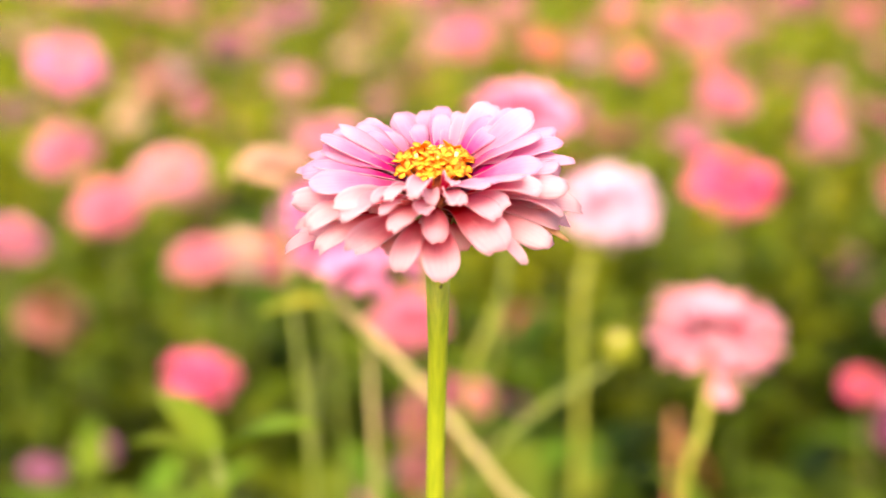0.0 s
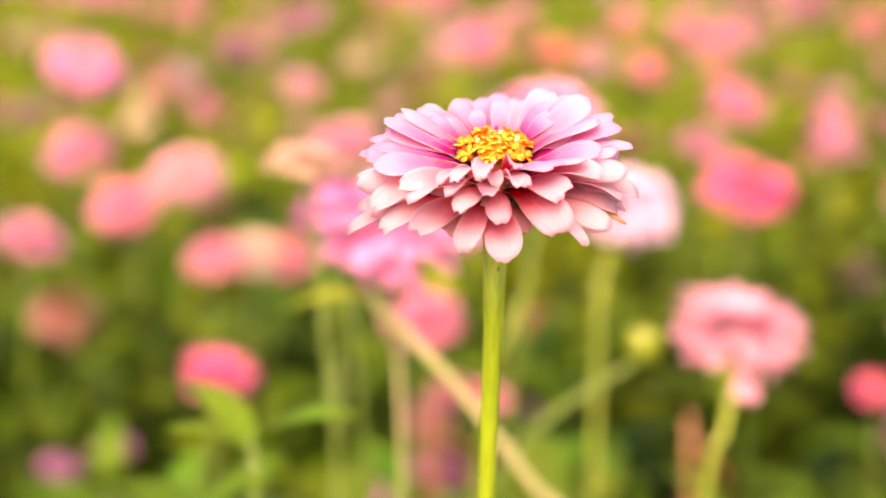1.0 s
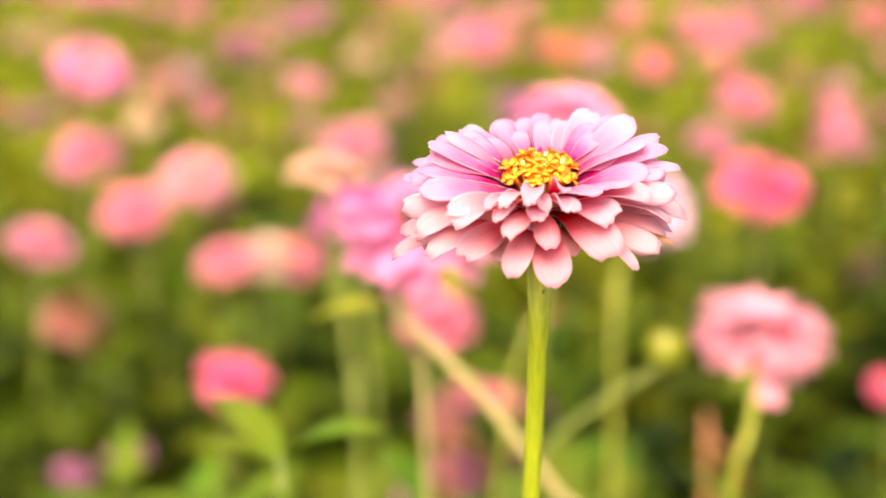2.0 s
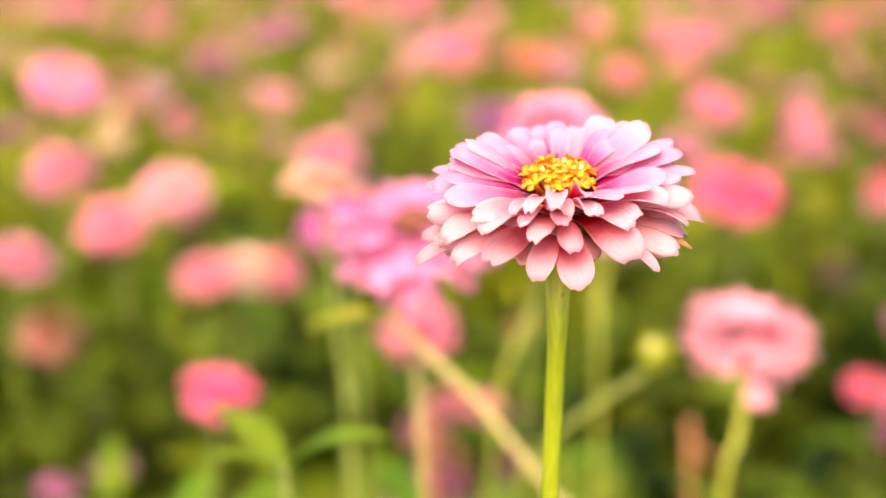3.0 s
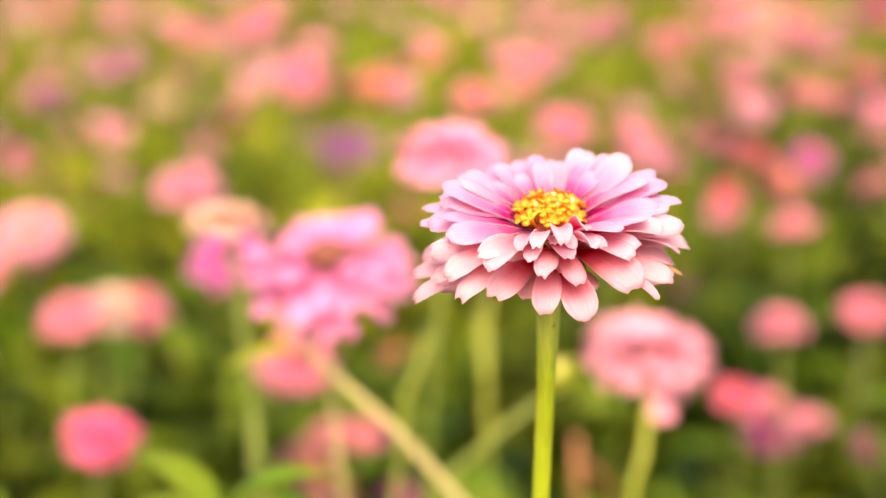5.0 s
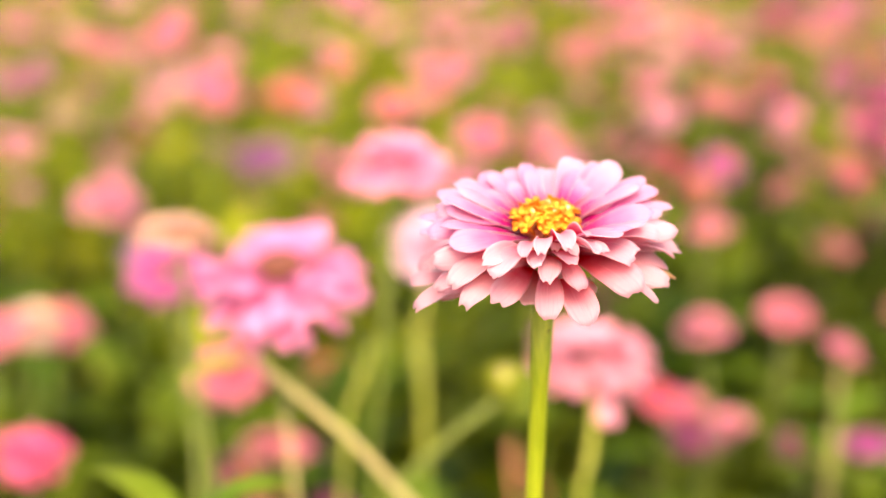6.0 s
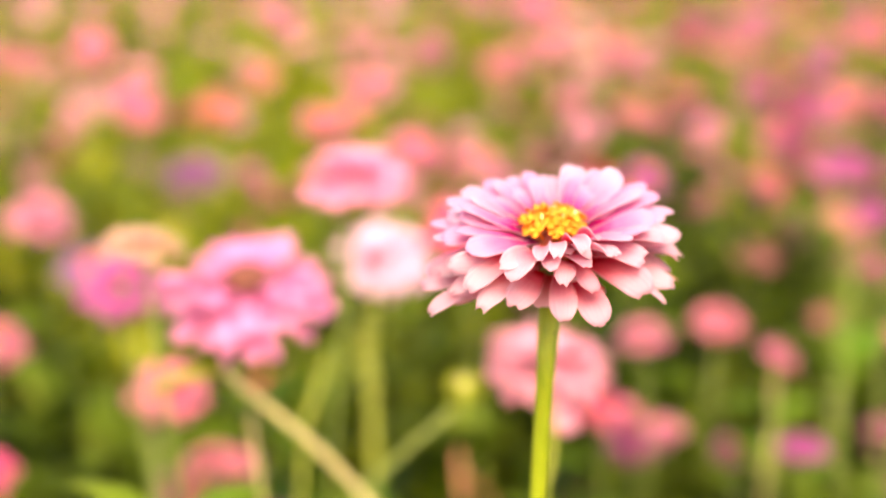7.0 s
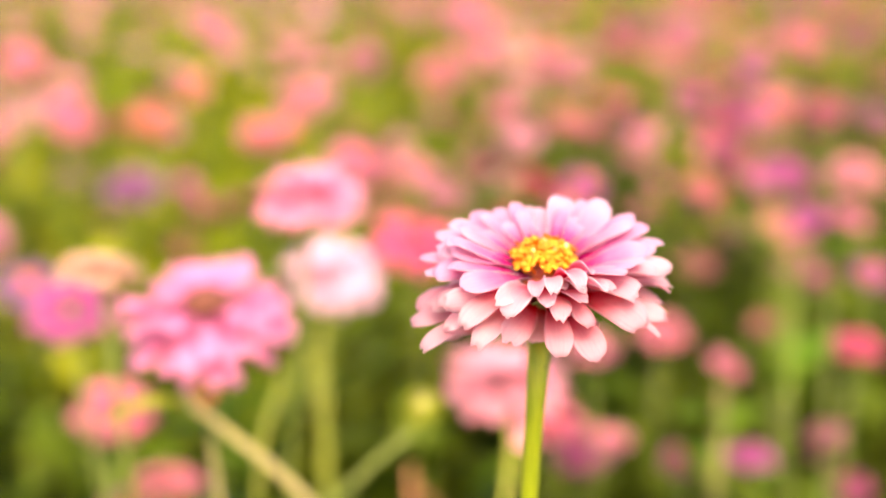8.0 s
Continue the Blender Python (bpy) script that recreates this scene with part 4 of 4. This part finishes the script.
for _ in range(75):
    y = wide_rng.uniform(1.35, 3.0)
    x = y * wide_rng.uniform(0.30, 0.80)
    field_zinnia(wide_rng.choice(("rose", "magenta", "orchid", "rose", "mauve", "hot", "rose", "dusty", "pink")), x, y, wide_rng.gauss(0.50 + 0.07 * y, 0.05), wide_rng.uniform(0.044, 0.064), leaves=2)


# ---- foliage and far blooms, too many to count ----
def leaf_cloud(name, seed, plants, label, mat=FOLIAGE):
    """Stems with pairs of lance-shaped leaves, all in one mesh. A plant: x, y, height, leaves."""
    rng = np.random.default_rng(seed)
    verts, faces = [], []
    for x, y, h, n in plants:
        lean = rng.normal(0, 0.05, 2)
        for k in range(n):
            u = rng.uniform(0.25, 1.0)
            base = np.array((x + lean[0] * u, y + lean[1] * u, h * u))
            a, up = rng.uniform(0, 2 * np.pi), rng.uniform(-0.3, 0.9)
            length = rng.uniform(0.055, 0.115) * (1.15 - 0.35 * u)
            out = np.array((np.cos(a) * np.cos(up), np.sin(a) * np.cos(up), np.sin(up)))
            side = np.array((-np.sin(a), np.cos(a), rng.uniform(-0.3, 0.3))) * length * rng.uniform(0.16, 0.24)
            sag = np.array((0, 0, -1.0)) * length * rng.uniform(0.1, 0.5)
            lift = np.array((0, 0, 1.0)) * length * 0.06
            i = len(verts)
            verts += [base, base + out * length * 0.35 + side + lift, base + out * length * 0.35, base + out * length * 0.35 - side + lift,
                      base + out * length * 0.7 + side * 0.75 + sag * 0.4 + lift, base + out * length * 0.7 + sag * 0.4, base + out * length * 0.7 - side * 0.75 + sag * 0.4 + lift, base + out * length + sag]
            faces += [(i, i + 2, i + 1), (i, i + 3, i + 2), (i + 1, i + 2, i + 5, i + 4), (i + 2, i + 3, i + 6, i + 5), (i + 4, i + 5, i + 7), (i + 5, i + 6, i + 7)]
        i = len(verts)
        for u in (0.0, 1.0):
            for k in range(3):
                verts.append(np.array((x + lean[0] * u + 0.0025 * np.cos(2.1 * k), y + lean[1] * u + 0.0025 * np.sin(2.1 * k), h * u)))
        faces += [(i, i + 1, i + 4, i + 3), (i + 1, i + 2, i + 5, i + 4), (i + 2, i, i + 3, i + 5)]
    data = bpy.data.meshes.new(name)
    data.from_pydata([tuple(v) for v in verts], [], faces)
    data.materials.append(mat)
    return tagged(new(name, data), label, "foliage", kind="stuff")


def in_fan(rng, y0, y1, n, height, spread, leaves):
    plants = []
    for _ in range(n):
        y = math.sqrt(rng.uniform(y0 * y0, y1 * y1))
        x = rng.uniform(-0.45 * y - 0.15, 0.82 * y + 0.1)
        plants.append((x, y, max(0.2, rng.gauss(height, spread)), leaves))
    return plants


plant_rng = random.Random(8)
leaf_cloud("zinnia_foliage", 1, in_fan(plant_rng, 0.62, 1.0, 120, 0.42, 0.06, 22), "dense zinnia leaves and stems close by, coloured dark as in shade", SHADED_FOLIAGE)
leaf_cloud("zinnia_foliage", 2, in_fan(plant_rng, 1.0, 1.45, 270, 0.46, 0.07, 26), "dense zinnia leaves and stems, coloured dark as in shade", SHADED_FOLIAGE)
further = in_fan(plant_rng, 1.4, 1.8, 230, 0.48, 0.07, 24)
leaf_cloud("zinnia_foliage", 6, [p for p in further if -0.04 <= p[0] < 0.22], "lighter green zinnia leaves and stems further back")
# left and right plants take the dark copy, for the deep shade there
leaf_cloud("zinnia_foliage", 8, [p for p in further if p[0] < -0.04 or p[0] >= 0.22], "zinnia leaves and stems further back, coloured dark as in shade", SHADED_FOLIAGE)
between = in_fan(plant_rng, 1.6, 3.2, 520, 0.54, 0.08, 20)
# two in three plants on the right get shade through a darker leaf colour
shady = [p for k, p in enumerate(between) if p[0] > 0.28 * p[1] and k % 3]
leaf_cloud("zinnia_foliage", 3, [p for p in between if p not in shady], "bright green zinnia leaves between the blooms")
leaf_cloud("zinnia_foliage", 9, shady, "zinnia leaves between the rose blooms, coloured dark as in shade", SHADED_FOLIAGE)
leaf_cloud("zinnia_foliage", 4, in_fan(plant_rng, 3.0, 7.0, 1300, 0.60, 0.08, 16), "green zinnia foliage across the field")
leaf_cloud("zinnia_foliage", 5, in_fan(plant_rng, 7.0, 22.0, 2600, 0.62, 0.07, 12), "far green zinnia foliage")


def beside(rng, n):
    """Places in the field round about, beside and behind the stretch that is planted above."""
    spots = []
    while len(spots) < n:
        x, y = rng.uniform(-4.0, 6.5), rng.uniform(-2.6, 7.5)
        if not (y > 0.6 and -0.45 * y - 0.15 < x < 0.82 * y + 0.1) and not (abs(x + 0.06) < 0.34 and -0.3 < y < 0.5):
            spots.append((x, y))
    return spots


leaf_cloud("zinnia_foliage", 7, [(x, y, min(0.64, max(0.2, plant_rng.gauss(0.54, 0.07))), 15) for x, y in beside(plant_rng, 4800)], "green zinnia foliage on either side of the field")


def far_blooms(seed, places, mat, label):
    rng = np.random.default_rng(seed)
    verts, faces = [], []
    for x, y, z in places:
        r = rng.uniform(0.024, 0.036)
        i = len(verts)
        for ring, (rr, dz) in enumerate(((0.35, -0.25), (1.0, -0.2), (0.9, 0.15), (0.4, 0.4))):
            for k in range(12):
                a = 2 * np.pi * k / 12
                wob = 1 + (0.18 if k % 2 else -0.06) * (ring in (1, 2)) + rng.uniform(-0.08, 0.08)
                verts.append((x + r * rr * wob * np.cos(a), y + r * rr * wob * np.sin(a), z + r * dz))
        for ring in range(3):
            for k in range(12):
                faces.append((i + 12 * ring + k, i + 12 * ring + (k + 1) % 12, i + 12 * ring + 12 + (k + 1) % 12, i + 12 * ring + 12 + k))
        faces.append(tuple(i + 36 + k for k in range(12)))
    data = bpy.data.meshes.new("far_zinnia_blooms")
    data.from_pydata([tuple(map(float, v)) for v in verts], [], faces)
    data.materials.append(mat)
    tagged(new("far_zinnia_blooms", data), label, "flowers", kind="stuff")


def far_places(n, near, far, low, high):
    spots = []
    for _ in range(n):
        y = math.sqrt(plant_rng.uniform(near * near, far * far))
        spots.append((plant_rng.uniform(low * y, high * y), y, plant_rng.gauss(0.70, 0.05)))
    return spots


pink_places = far_places(1750, 3.0, 22.0, -0.45, 0.35) + [(x, y, min(0.68, plant_rng.gauss(0.62, 0.05))) for x, y in beside(plant_rng, 1000)]
far_blooms(9, pink_places, FAR_PETAL, "countless pink and coral zinnia blooms far off in the field")
far_blooms(10, far_places(1900, 2.6, 22.0, 0.28, 0.85), FAR_ROSE_PETAL, "countless rose and magenta zinnia blooms far off in the field")
